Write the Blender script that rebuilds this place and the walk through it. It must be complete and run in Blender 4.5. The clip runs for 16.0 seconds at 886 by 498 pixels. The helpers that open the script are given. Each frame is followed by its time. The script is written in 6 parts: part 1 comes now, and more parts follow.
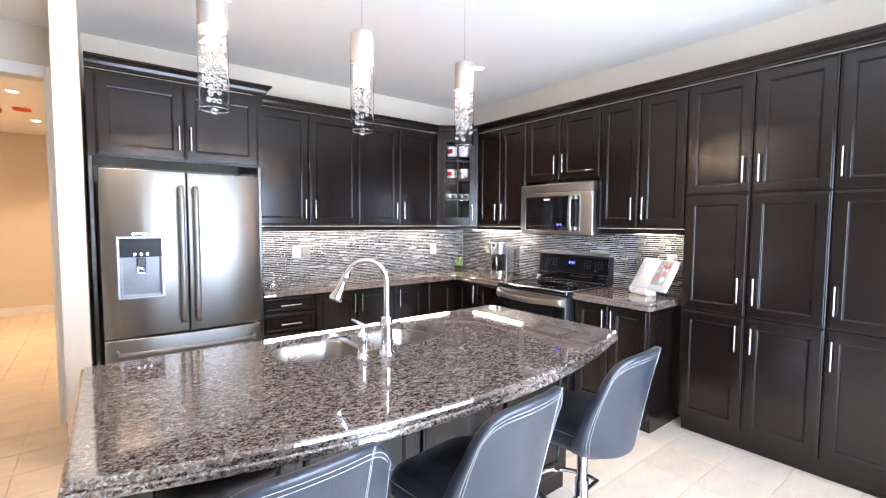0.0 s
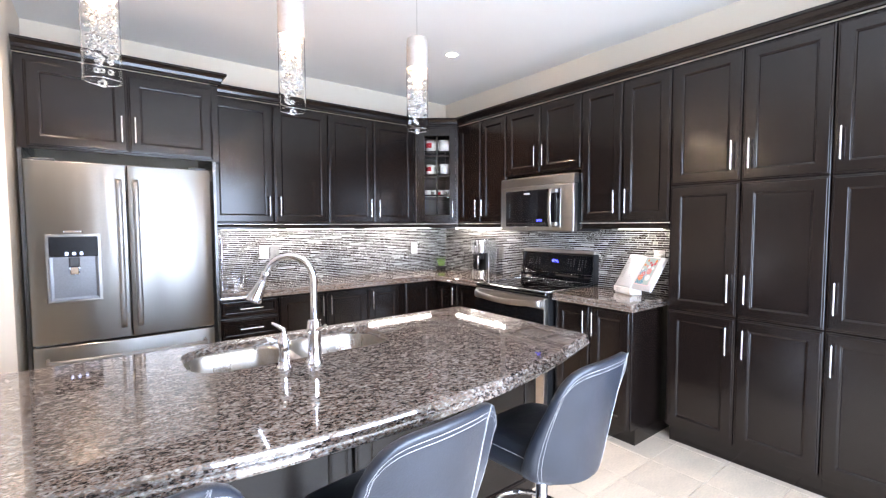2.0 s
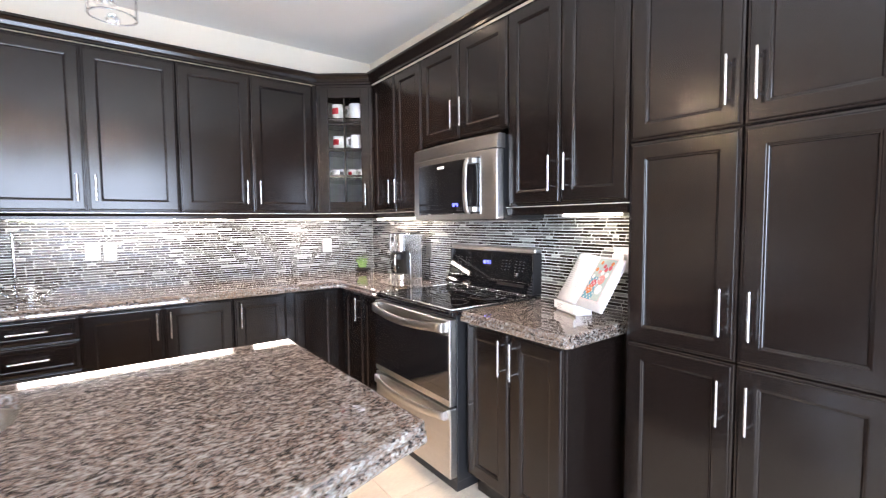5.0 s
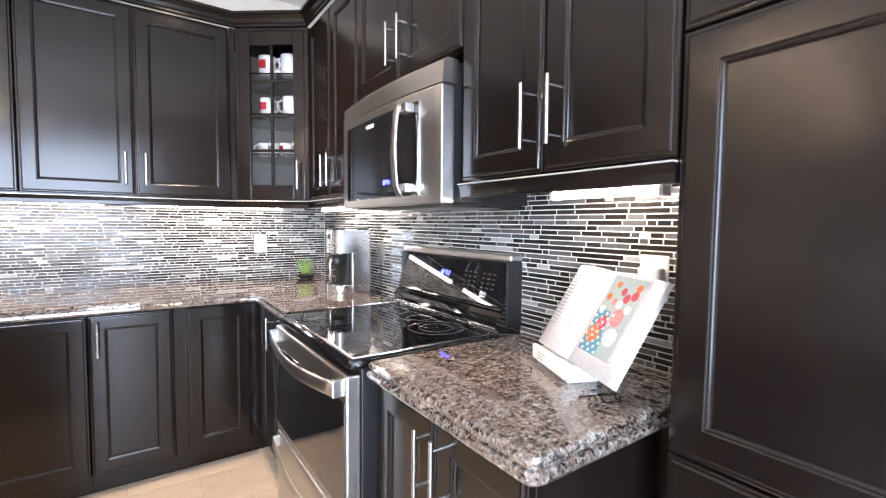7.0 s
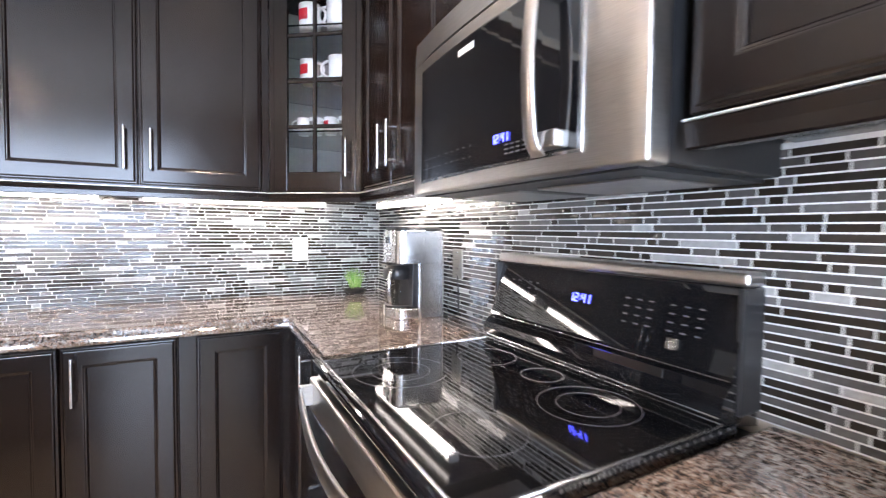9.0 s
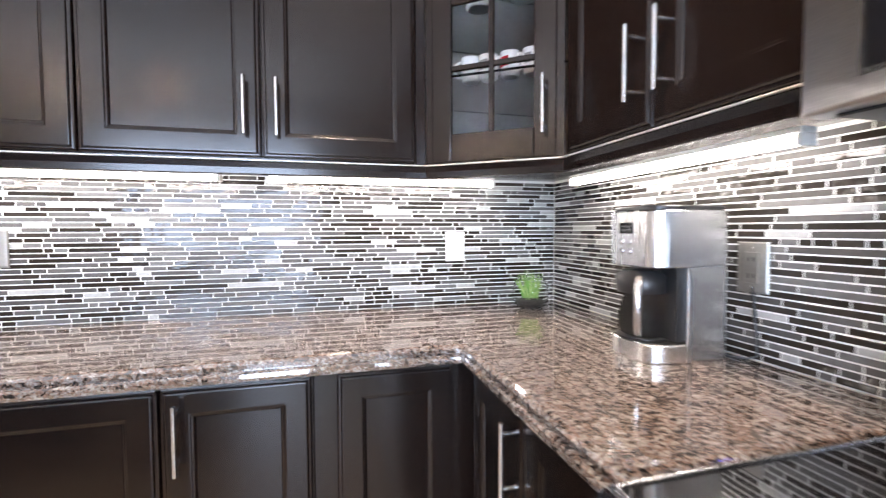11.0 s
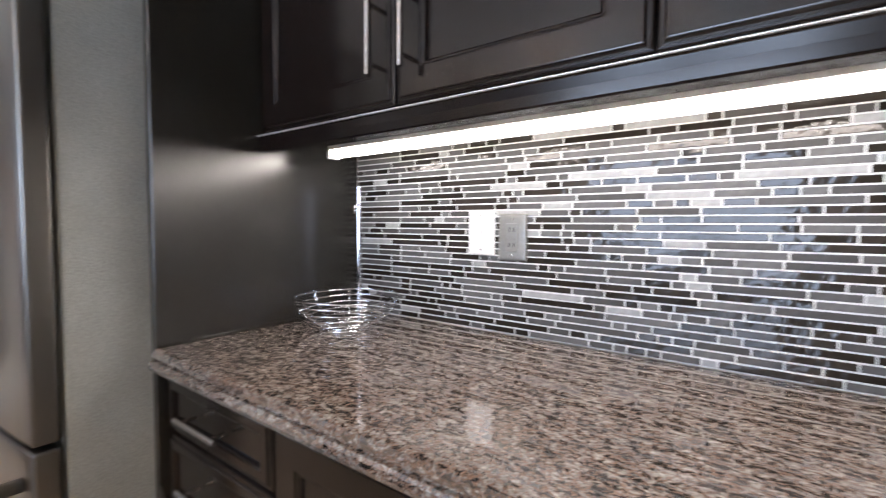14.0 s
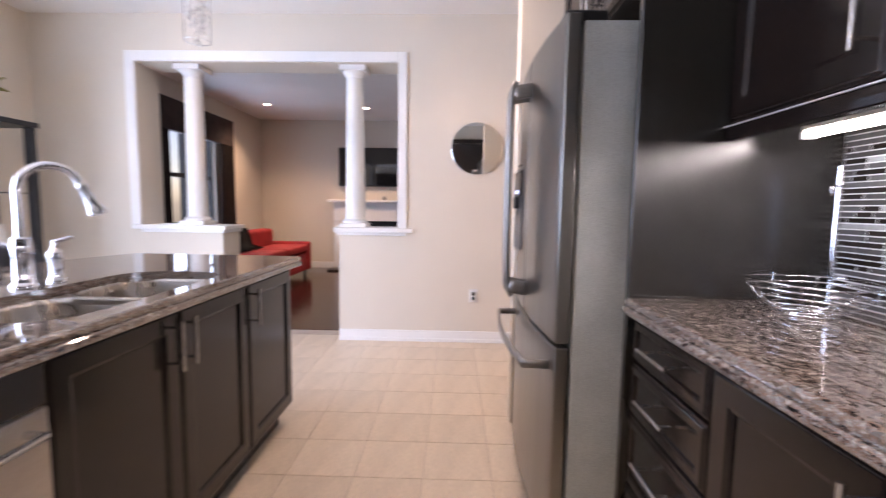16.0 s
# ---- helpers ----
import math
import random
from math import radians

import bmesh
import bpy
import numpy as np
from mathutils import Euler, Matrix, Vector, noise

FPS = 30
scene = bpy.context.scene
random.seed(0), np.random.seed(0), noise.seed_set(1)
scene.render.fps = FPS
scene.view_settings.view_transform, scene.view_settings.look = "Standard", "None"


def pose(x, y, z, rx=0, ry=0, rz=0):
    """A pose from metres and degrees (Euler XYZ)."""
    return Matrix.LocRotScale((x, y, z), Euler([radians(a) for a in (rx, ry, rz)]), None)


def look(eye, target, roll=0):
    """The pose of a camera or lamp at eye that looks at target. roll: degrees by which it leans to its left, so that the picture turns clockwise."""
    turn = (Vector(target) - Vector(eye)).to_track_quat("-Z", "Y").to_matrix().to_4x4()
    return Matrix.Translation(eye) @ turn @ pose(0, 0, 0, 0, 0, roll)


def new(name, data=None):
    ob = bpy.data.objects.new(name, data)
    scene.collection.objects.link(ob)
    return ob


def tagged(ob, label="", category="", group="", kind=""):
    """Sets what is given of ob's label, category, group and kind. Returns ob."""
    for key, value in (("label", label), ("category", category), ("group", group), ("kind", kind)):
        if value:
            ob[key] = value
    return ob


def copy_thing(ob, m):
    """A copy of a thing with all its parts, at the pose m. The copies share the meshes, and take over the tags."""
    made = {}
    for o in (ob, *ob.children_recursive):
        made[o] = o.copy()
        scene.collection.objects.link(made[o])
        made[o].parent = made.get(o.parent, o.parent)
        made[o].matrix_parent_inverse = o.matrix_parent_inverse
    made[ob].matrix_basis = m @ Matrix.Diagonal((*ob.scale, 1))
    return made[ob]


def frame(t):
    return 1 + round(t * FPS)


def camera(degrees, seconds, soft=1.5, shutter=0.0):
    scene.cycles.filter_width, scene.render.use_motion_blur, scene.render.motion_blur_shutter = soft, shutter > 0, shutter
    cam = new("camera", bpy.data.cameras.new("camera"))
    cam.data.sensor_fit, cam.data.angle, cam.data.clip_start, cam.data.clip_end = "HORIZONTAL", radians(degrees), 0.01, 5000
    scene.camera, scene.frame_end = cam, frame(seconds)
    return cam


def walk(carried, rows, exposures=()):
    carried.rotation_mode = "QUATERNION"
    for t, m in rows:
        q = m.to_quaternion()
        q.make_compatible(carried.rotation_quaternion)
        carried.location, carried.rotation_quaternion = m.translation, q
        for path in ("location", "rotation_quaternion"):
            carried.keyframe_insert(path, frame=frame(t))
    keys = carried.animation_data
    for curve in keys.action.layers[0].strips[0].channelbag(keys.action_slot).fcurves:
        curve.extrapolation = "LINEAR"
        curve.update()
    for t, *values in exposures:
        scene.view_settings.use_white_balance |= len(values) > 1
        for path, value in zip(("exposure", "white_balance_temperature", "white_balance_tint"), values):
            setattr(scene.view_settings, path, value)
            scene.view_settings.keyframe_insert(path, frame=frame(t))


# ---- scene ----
cam = camera(90.3, 16.0, soft=1.2, shutter=0.4)
PATH = [
    (0, (0.012, 0.099, 1.474), (1.242, 1.672, 1.352), 0.3),
    (0.5, (0.052, 0.094, 1.495), (1.28, 1.667, 1.363), 0.1),
    (1, (0.11, 0.079, 1.473), (1.331, 1.658, 1.348), -0.0),
    (1.5, (0.212, 0.11, 1.438), (1.432, 1.691, 1.321), 0.0),
    (2, (0.359, 0.126, 1.422), (1.573, 1.712, 1.313), -0.2),
    (2.5, (0.505, 0.145, 1.419), (1.712, 1.735, 1.31), -0.3),
    (3, (0.7, 0.18, 1.417), (1.911, 1.767, 1.301), -0.3),
    (3.5, (0.904, 0.215, 1.399), (2.111, 1.806, 1.291), -0.2),
    (4, (1.132, 0.308, 1.373), (2.329, 1.907, 1.265), -0.2),
    (4.5, (1.331, 0.419, 1.363), (2.533, 2.014, 1.259), -0.3),
    (5, (1.572, 0.525, 1.363), (2.772, 2.119, 1.239), -0.5),
    (5.2, (1.662, 0.556, 1.348), (2.859, 2.155, 1.239), -0.3),
    (7.3, (2.46, 1.147, 1.302), (3.589, 2.794, 1.189), 0.7),
    (7.5, (2.495, 1.208, 1.292), (3.615, 2.863, 1.192), 0.7),
    (8, (2.564, 1.391, 1.277), (3.653, 3.065, 1.172), 0.7),
    (8.2, (2.579, 1.461, 1.277), (3.653, 3.145, 1.183), 0.8),
    (10.3, (2.616, 2.242, 1.23), (3.318, 4.113, 1.151), -0.18),
    (10.5, (2.602, 2.31, 1.218), (3.266, 4.195, 1.147), -0.16),
    (11, (2.558, 2.493, 1.233), (3.084, 4.42, 1.145), -0.23),
    (11.5, (2.484, 2.661, 1.236), (2.839, 4.627, 1.145), -0.05),
    (12, (2.413, 2.813, 1.23), (2.526, 4.807, 1.129), 0.2),
    (12.5, (2.318, 2.957, 1.238), (2.152, 4.947, 1.127), 0.4),
    (13, (2.192, 3.036, 1.231), (1.786, 4.99, 1.107), -0.1),
    (13.5, (2.149, 3.141, 1.236), (1.35, 4.968, 1.093), 0.6),
    (14, (2.076, 3.199, 1.204), (0.896, 4.809, 1.098), 0.47),
    (14.5, (2.079, 3.182, 1.186), (0.536, 4.449, 1.073), 0.63),
    (15, (2.16, 3.148, 1.189), (0.368, 4.027, 1.046), 0.76),
    (15.5, (2.246, 3.107, 1.189), (0.306, 3.562, 1.021), 0.9),
    (16, (2.324, 3.072, 1.189), (0.333, 3.023, 1.003), 0.83),
]
walk(cam, [(t, look(eye, target, roll)) for t, eye, target, roll in PATH], [(0, 1.17, 7350, 25), (3, 1.17, 7350, 26), (4.6, 1.32, 7700, 26), (8.2, 1.37, 7350, 26), (10.8, 1.34, 7200, 25), (11.8, 1.27, 7150, 25), (12.5, 0.90, 7150, 25), (13.5, 0.52, 7200, 23), (14.5, 0.54, 7300, 29), (15.2, 0.59, 7250, 33), (16, 0.77, 7100, 35)])

# ---- light ----
world = bpy.data.worlds.new("sky")
scene.world = world
world.use_nodes = True
wn = world.node_tree.nodes
sky = wn.new("ShaderNodeTexSky")
sky.sky_type = "NISHITA"
sky.sun_disc = False
sky.sun_elevation, sky.sun_rotation = radians(46), radians(-31)
wn["Background"].inputs["Strength"].default_value = 0.12
world.node_tree.links.new(sky.outputs[0], wn["Background"].inputs[0])


def lamp(name, kind, m, power, size=0.1, size_y=None, color=(1, 1, 1), spread=180, blend=0.5):
    d = bpy.data.lights.new(name, kind)
    d.energy, d.color = power, color
    if kind == "AREA":
        d.shape = "RECTANGLE" if size_y else "DISK"
        d.size, d.spread = size, radians(spread)
        if size_y:
            d.size_y = size_y
    elif kind == "SPOT":
        d.spot_size, d.spot_blend, d.shadow_soft_size = radians(spread), blend, size
    elif kind == "SUN":
        d.angle = size
    else:
        d.shadow_soft_size = size
    ob = new(name, d)
    ob.matrix_world = m
    return ob


CEIL = 2.80
SKYLIGHT = (0.50, 0.735, 1.0)
WARM = (1.0, 0.78, 0.52)
lamp("sun", "SUN", look((-3, 5, 6), (0, 0, 0)), 2.0, radians(0.5), color=(1, 0.95, 0.88))
# daylight in the glazed doors and the living room window
lamp("window_light", "AREA", pose(1.30, -0.70, 1.25, 90, 0, 0), 172, 2.3, 2.1, SKYLIGHT)
lamp("living_window_light", "AREA", pose(-3.75, -0.68, 1.35, 90, 0, 0), 30, 1.3, 1.9, SKYLIGHT)
# first pot is a seen source; the next four are unseen, added as fill
POTS = [(2.64, 2.98, (1, 0.82, 0.60), 72), (0.1, 2.98, (1, 0.84, 0.64), 44), (-0.85, 0.9, (1, 0.84, 0.66), 15), (-0.85, 3.2, (1, 0.84, 0.66), 15),
        (2.2, 0.3, (1, 0.88, 0.72), 16), (-4.85, 0.04, WARM, 85), (-5.06, 1.6, WARM, 85),
        (-0.64, 6.5, WARM, 110), (-0.60, 8.2, WARM, 110)]
for px, py, pc, pw in POTS:
    lamp("pot_light_glow", "SPOT", pose(px, py, CEIL - 0.015), pw, 0.04, color=pc, spread=120, blend=0.9)


# ---- materials ----
def mat(name, color, rough=0.5, metal=0.0, vary=0.08, scale=8.0, fine=0.04, fine_scale=120.0, bump=0.02, coat=0.0, rough_vary=0.06, stretch=(1, 1, 1), tone=None, per_piece=0.0, spec=0.5):
    m = bpy.data.materials.new(name)
    m.use_nodes = True
    nt = m.node_tree
    n, link = nt.nodes, nt.links.new
    b = n["Principled BSDF"]
    co = n.new("ShaderNodeTexCoord")
    mp = n.new("ShaderNodeMapping")
    mp.inputs["Scale"].default_value = stretch
    link(co.outputs["Object"], mp.inputs[0])
    big, small = n.new("ShaderNodeTexNoise"), n.new("ShaderNodeTexNoise")
    big.inputs["Scale"].default_value, small.inputs["Scale"].default_value = scale, fine_scale
    big.inputs["Detail"].default_value = 4
    for t in (big, small):
        link(mp.outputs[0], t.inputs["Vector"])
    mix = n.new("ShaderNodeMix")
    mix.data_type = "RGBA"
    other = tone or tuple(c * (1 - 2.2 * vary) for c in color)
    mix.inputs[6].default_value, mix.inputs[7].default_value = (*color, 1), (*other, 1)
    ramp = n.new("ShaderNodeMapRange")
    ramp.inputs[1].default_value, ramp.inputs[2].default_value = 0.35, 0.7
    link(big.outputs[0], ramp.inputs[0])
    link(ramp.outputs[0], mix.inputs[0])
    hsv = n.new("ShaderNodeHueSaturation")
    fr = n.new("ShaderNodeMapRange")
    fr.inputs[1].default_value, fr.inputs[2].default_value = 0.25, 0.75
    fr.inputs[3].default_value, fr.inputs[4].default_value = 1 - fine * 2, 1 + fine * 2
    link(small.outputs[0], fr.inputs[0])
    link(mix.outputs[2], hsv.inputs["Color"])
    val = fr.outputs[0]
    if per_piece:
        info = n.new("ShaderNodeObjectInfo")
        pr = n.new("ShaderNodeMapRange")
        pr.inputs[3].default_value, pr.inputs[4].default_value = 1 - per_piece, 1 + per_piece
        link(info.outputs["Random"], pr.inputs[0])
        mul = n.new("ShaderNodeMath")
        mul.operation = "MULTIPLY"
        link(pr.outputs[0], mul.inputs[0])
        link(val, mul.inputs[1])
        val = mul.outputs[0]
    link(val, hsv.inputs["Value"])
    link(hsv.outputs[0], b.inputs["Base Color"])
    rr = n.new("ShaderNodeMapRange")
    rr.inputs[3].default_value, rr.inputs[4].default_value = max(0.02, rough - rough_vary), rough + rough_vary
    link(big.outputs[0], rr.inputs[0])
    link(rr.outputs[0], b.inputs["Roughness"])
    b.inputs["Metallic"].default_value = metal
    b.inputs["Coat Weight"].default_value = coat
    b.inputs["Coat Roughness"].default_value = 0.12
    b.inputs["Specular IOR Level"].default_value = spec
    if bump:
        bp = n.new("ShaderNodeBump")
        bp.inputs["Strength"].default_value, bp.inputs["Distance"].default_value = bump, 0.01
        link(small.outputs[0], bp.inputs["Height"])
        link(bp.outputs[0], b.inputs["Normal"])
    return m


def glow(name, color, strength):
    m = bpy.data.materials.new(name)
    m.use_nodes = True
    b = m.node_tree.nodes["Principled BSDF"]
    b.inputs["Base Color"].default_value = (*color, 1)
    b.inputs["Emission Color"].default_value = (*color, 1)
    b.inputs["Emission Strength"].default_value = strength
    return m


def glass(name, color=(1, 1, 1), rough=0.0, ior=1.45):
    m = bpy.data.materials.new(name)
    m.use_nodes = True
    b = m.node_tree.nodes["Principled BSDF"]
    b.inputs["Base Color"].default_value = (*color, 1)
    b.inputs["Roughness"].default_value = rough
    b.inputs["Transmission Weight"].default_value = 1
    b.inputs["IOR"].default_value = ior
    return m


def granite():
    m = bpy.data.materials.new("polished_granite")
    m.use_nodes = True
    nt = m.node_tree
    n, link = nt.nodes, nt.links.new
    b = n["Principled BSDF"]
    co = n.new("ShaderNodeTexCoord")
    warp = n.new("ShaderNodeTexNoise")
    warp.inputs["Scale"].default_value = 60
    link(co.outputs["Object"], warp.inputs["Vector"])
    add = n.new("ShaderNodeVectorMath")
    add.operation = "MULTIPLY_ADD"
    add.inputs[1].default_value = (0.018, 0.018, 0.018)
    link(warp.outputs["Color"], add.inputs[0])
    link(co.outputs["Object"], add.inputs[2])
    vo = n.new("ShaderNodeTexVoronoi")
    vo.inputs["Scale"].default_value = 190
    link(add.outputs[0], vo.inputs["Vector"])
    sep = n.new("ShaderNodeSeparateColor")
    link(vo.outputs["Color"], sep.inputs[0])
    mp = n.new("ShaderNodeMapping")
    mp.inputs["Scale"].default_value = (0.7, 1.25, 1)
    mp.inputs["Rotation"].default_value = (0, 0, 0.35)
    link(co.outputs["Object"], mp.inputs[0])
    cloud = n.new("ShaderNodeTexNoise")
    cloud.inputs["Scale"].default_value, cloud.inputs["Detail"].default_value, cloud.inputs["Roughness"].default_value = 78, 5, 0.68
    cloud.inputs["Distortion"].default_value = 0.9
    link(mp.outputs[0], cloud.inputs["Vector"])
    both = n.new("ShaderNodeMath")
    both.operation = "MULTIPLY_ADD"
    both.inputs[1].default_value = 0.22
    link(sep.outputs[0], both.inputs[0])
    link(cloud.outputs[0], both.inputs[2])
    cr = n.new("ShaderNodeValToRGB")
    stops = [(0.455, (0.013, 0.012, 0.012)), (0.52, (0.054, 0.043, 0.038)), (0.58, (0.140, 0.093, 0.072)), (0.625, (0.212, 0.134, 0.098)), (0.655, (0.165, 0.148, 0.135)), (0.735, (0.242, 0.228, 0.210)), (0.85, (0.37, 0.35, 0.325))]
    while len(cr.color_ramp.elements) < len(stops):
        cr.color_ramp.elements.new(0.5)
    for e, (p, c) in zip(cr.color_ramp.elements, stops):
        e.position, e.color = p, (*c, 1)
    link(both.outputs[0], cr.inputs[0])
    fleck = n.new("ShaderNodeTexNoise")
    fleck.inputs["Scale"].default_value, fleck.inputs["Detail"].default_value = 330, 3
    link(co.outputs["Object"], fleck.inputs["Vector"])
    hsv = n.new("ShaderNodeHueSaturation")
    mr = n.new("ShaderNodeMapRange")
    mr.inputs[1].default_value, mr.inputs[2].default_value = 0.3, 0.7
    mr.inputs[3].default_value, mr.inputs[4].default_value = 0.65, 1.35
    link(fleck.outputs[0], mr.inputs[0])
    link(mr.outputs[0], hsv.inputs["Value"])
    link(cr.outputs[0], hsv.inputs["Color"])
    link(hsv.outputs[0], b.inputs["Base Color"])
    b.inputs["Roughness"].default_value = 0.045
    b.inputs["IOR"].default_value = 2.45
    return m


def mosaic():
    """Strips of dark glass, grey stone and pale metal, one tone a tile."""
    m = bpy.data.materials.new("mosaic_strip")
    m.use_nodes = True
    nt = m.node_tree
    n, link = nt.nodes, nt.links.new
    b = n["Principled BSDF"]
    at = n.new("ShaderNodeAttribute")
    at.attribute_name = "tone"
    cr = n.new("ShaderNodeValToRGB")
    cr.color_ramp.interpolation = "CONSTANT"
    stops = [(0.0, (0.023, 0.018, 0.014)), (0.30, (0.038, 0.030, 0.025)), (0.48, (0.060, 0.055, 0.051)), (0.66, (0.086, 0.082, 0.078)), (0.84, (0.125, 0.121, 0.117)), (0.95, (0.36, 0.36, 0.35))]
    while len(cr.color_ramp.elements) < len(stops):
        cr.color_ramp.elements.new(0.5)
    for e, (p, c) in zip(cr.color_ramp.elements, stops):
        e.position, e.color = p, (*c, 1)
    link(at.outputs["Fac"], cr.inputs[0])
    co = n.new("ShaderNodeTexCoord")
    no = n.new("ShaderNodeTexNoise")
    no.inputs["Scale"].default_value = 70
    no.inputs["Detail"].default_value = 5
    link(co.outputs["Object"], no.inputs["Vector"])
    mr = n.new("ShaderNodeMapRange")
    mr.inputs[3].default_value, mr.inputs[4].default_value = 0.65, 1.35
    link(no.outputs[0], mr.inputs[0])
    hsv = n.new("ShaderNodeHueSaturation")
    link(mr.outputs[0], hsv.inputs["Value"])
    link(cr.outputs[0], hsv.inputs["Color"])
    link(hsv.outputs[0], b.inputs["Base Color"])
    rr = n.new("ShaderNodeValToRGB")
    rr.color_ramp.interpolation = "CONSTANT"
    for e, (p, v) in zip(rr.color_ramp.elements, ((0, 0.09), (0.48, 0.5))):
        e.position, e.color = p, (v, v, v, 1)
    link(at.outputs["Fac"], rr.inputs[0])
    link(rr.outputs[0], b.inputs["Roughness"])
    b.inputs["Specular IOR Level"].default_value = 0.32
    wave = n.new("ShaderNodeTexNoise")
    wave.inputs["Scale"].default_value = 26
    link(co.outputs["Object"], wave.inputs["Vector"])
    bp = n.new("ShaderNodeBump")
    bp.inputs["Strength"].default_value, bp.inputs["Distance"].default_value = 0.22, 0.01
    link(wave.outputs[0], bp.inputs["Height"])
    link(bp.outputs[0], b.inputs["Normal"])
    return m


def brushed(m, amount, turn=0.0):
    """Fine horizontal brushing: highlights stretch upright."""
    n, link = m.node_tree.nodes, m.node_tree.links.new
    b = n["Principled BSDF"]
    b.inputs["Anisotropic"].default_value = amount
    b.inputs["Anisotropic Rotation"].default_value = turn
    tg = n.new("ShaderNodeTangent")
    tg.direction_type, tg.axis = "RADIAL", "Z"
    link(tg.outputs[0], b.inputs["Tangent"])
    return m


M_CAB = mat("espresso_wood", (0.0090, 0.0056, 0.0047), 0.19, spec=0.42, vary=0.06, scale=1.5, fine=0.02, fine_scale=300, bump=0, stretch=(1, 1, 0.5), rough_vary=0.03)
M_INSIDE = mat("cabinet_inside", (0.34, 0.31, 0.29), 0.5, vary=0.1)
M_STEEL = mat("brushed_steel", (0.54, 0.52, 0.50), 0.30, 1.0, vary=0.03, scale=3, fine=0.05, fine_scale=90, bump=0.010, stretch=(0.4, 0.4, 9), rough_vary=0.05)
M_FRIDGE = brushed(mat("fridge_steel", (0.24, 0.230, 0.215), 0.30, 1.0, vary=0.02, scale=2.2, fine=0.02, fine_scale=4.5, bump=0.24, stretch=(1.8, 1.8, 0.14), rough_vary=0.04), 0.8, 0.25)
M_HANDLE = mat("handle_steel", (0.66, 0.65, 0.63), 0.25, 1.0, vary=0.02, fine=0.04, bump=0.004)
M_APPL = mat("bright_brushed_steel", (0.72, 0.72, 0.71), 0.26, 1.0, vary=0.03, scale=3, fine=0.04, fine_scale=90, bump=0.008, stretch=(9, 9, 0.4))
# pale colour that stands in for the bright line of light over the rail
M_LIGHTLINE = mat("pale_light_line", (0.80, 0.79, 0.77), 0.38, 0.55, vary=0.03, fine=0.03, bump=0.004)
M_CHROME = mat("chrome", (0.82, 0.82, 0.84), 0.06, 1.0, vary=0.01, fine=0.0, bump=0, rough_vary=0.02)
M_WALL = mat("wall_paint", (0.67, 0.60, 0.505), 0.75, vary=0.015, scale=2, fine=0.012, fine_scale=300, bump=0.05)
M_CEIL = mat("ceiling_paint", (0.81, 0.785, 0.745), 0.85, vary=0.015, scale=2, fine=0.012, fine_scale=200, bump=0.06)
M_TRIM = mat("white_trim", (0.80, 0.79, 0.77), 0.4, vary=0.02, scale=4, fine=0.01, bump=0.01)
M_TILE = mat("floor_tile", (0.64, 0.54, 0.43), 0.32, vary=0.08, scale=3.0, fine=0.04, fine_scale=40, bump=0.02, stretch=(1, 3, 1), per_piece=0.05)
M_GROUT = mat("floor_grout", (0.52, 0.44, 0.37), 0.8, vary=0.08)
M_MGROUT = mat("mosaic_grout", (0.78, 0.78, 0.76), 0.7, vary=0.03)
M_GRANITE = granite()
M_MOSAIC = mosaic()
M_BLACK = mat("black_glass", (0.006, 0.006, 0.007), 0.04, vary=0.02, fine=0.0, bump=0, rough_vary=0.02, spec=1.0)
M_BLACK.node_tree.nodes["Principled BSDF"].inputs["IOR"].default_value = 1.62
M_BLACKP = mat("black_plastic", (0.015, 0.015, 0.016), 0.35, vary=0.1, bump=0.02)
M_FSIDE = mat("textured_grey_steel", (0.43, 0.465, 0.445), 0.36, 0.0, vary=0.06, fine=0.08, fine_scale=220, bump=0.25)
M_LEATHER = mat("black_leather", (0.019, 0.024, 0.034), 0.31, vary=0.12, scale=9, fine=0.08, fine_scale=260, bump=0.12)
M_STITCH = mat("white_thread", (0.55, 0.55, 0.54), 0.7, vary=0.05)
M_WHITE = mat("white_plastic", (0.80, 0.79, 0.77), 0.35, vary=0.02, bump=0)
M_PLATE = mat("steel_plate", (0.30, 0.285, 0.26), 0.4, 0.7, vary=0.05, bump=0.01)
M_WOODFLOOR = mat("dark_wood_floor", (0.035, 0.014, 0.009), 0.16, vary=0.2, scale=6, fine=0.12, fine_scale=40, bump=0.02, stretch=(1, 9, 1), per_piece=0.25)
M_TUBE = glow("tube_light", (0.95, 1.0, 0.97), 16.5)
M_POT = glow("pot_bulb", (1.0, 0.9, 0.72), 25)
M_BULB = glow("pendant_bulb", (1.0, 0.82, 0.60), 420)
M_BLUE = glow("blue_display", (0.06, 0.09, 1.0), 5)
M_GLASS = glass("clear_glass")
M_PANE = glass("thin_pane", ior=1.08)
M_DARKGL = glass("smoky_glass", (0.62, 0.60, 0.58), ior=1.15)
M_MIRROR = mat("mirror_silver", (0.85, 0.86, 0.86), 0.02, 1.0, vary=0.0, fine=0.0, bump=0, rough_vary=0.0)
M_RED = mat("red_fabric", (0.42, 0.02, 0.02), 0.75, vary=0.15, bump=0.1)
M_BFAB = mat("black_fabric", (0.012, 0.011, 0.012), 0.9, vary=0.2, bump=0.1)
M_CURT = mat("brown_curtain", (0.035, 0.018, 0.014), 0.8, vary=0.2, scale=12, bump=0.05)
M_LEAF = mat("leaf", (0.16, 0.38, 0.05), 0.5, vary=0.25, scale=30)


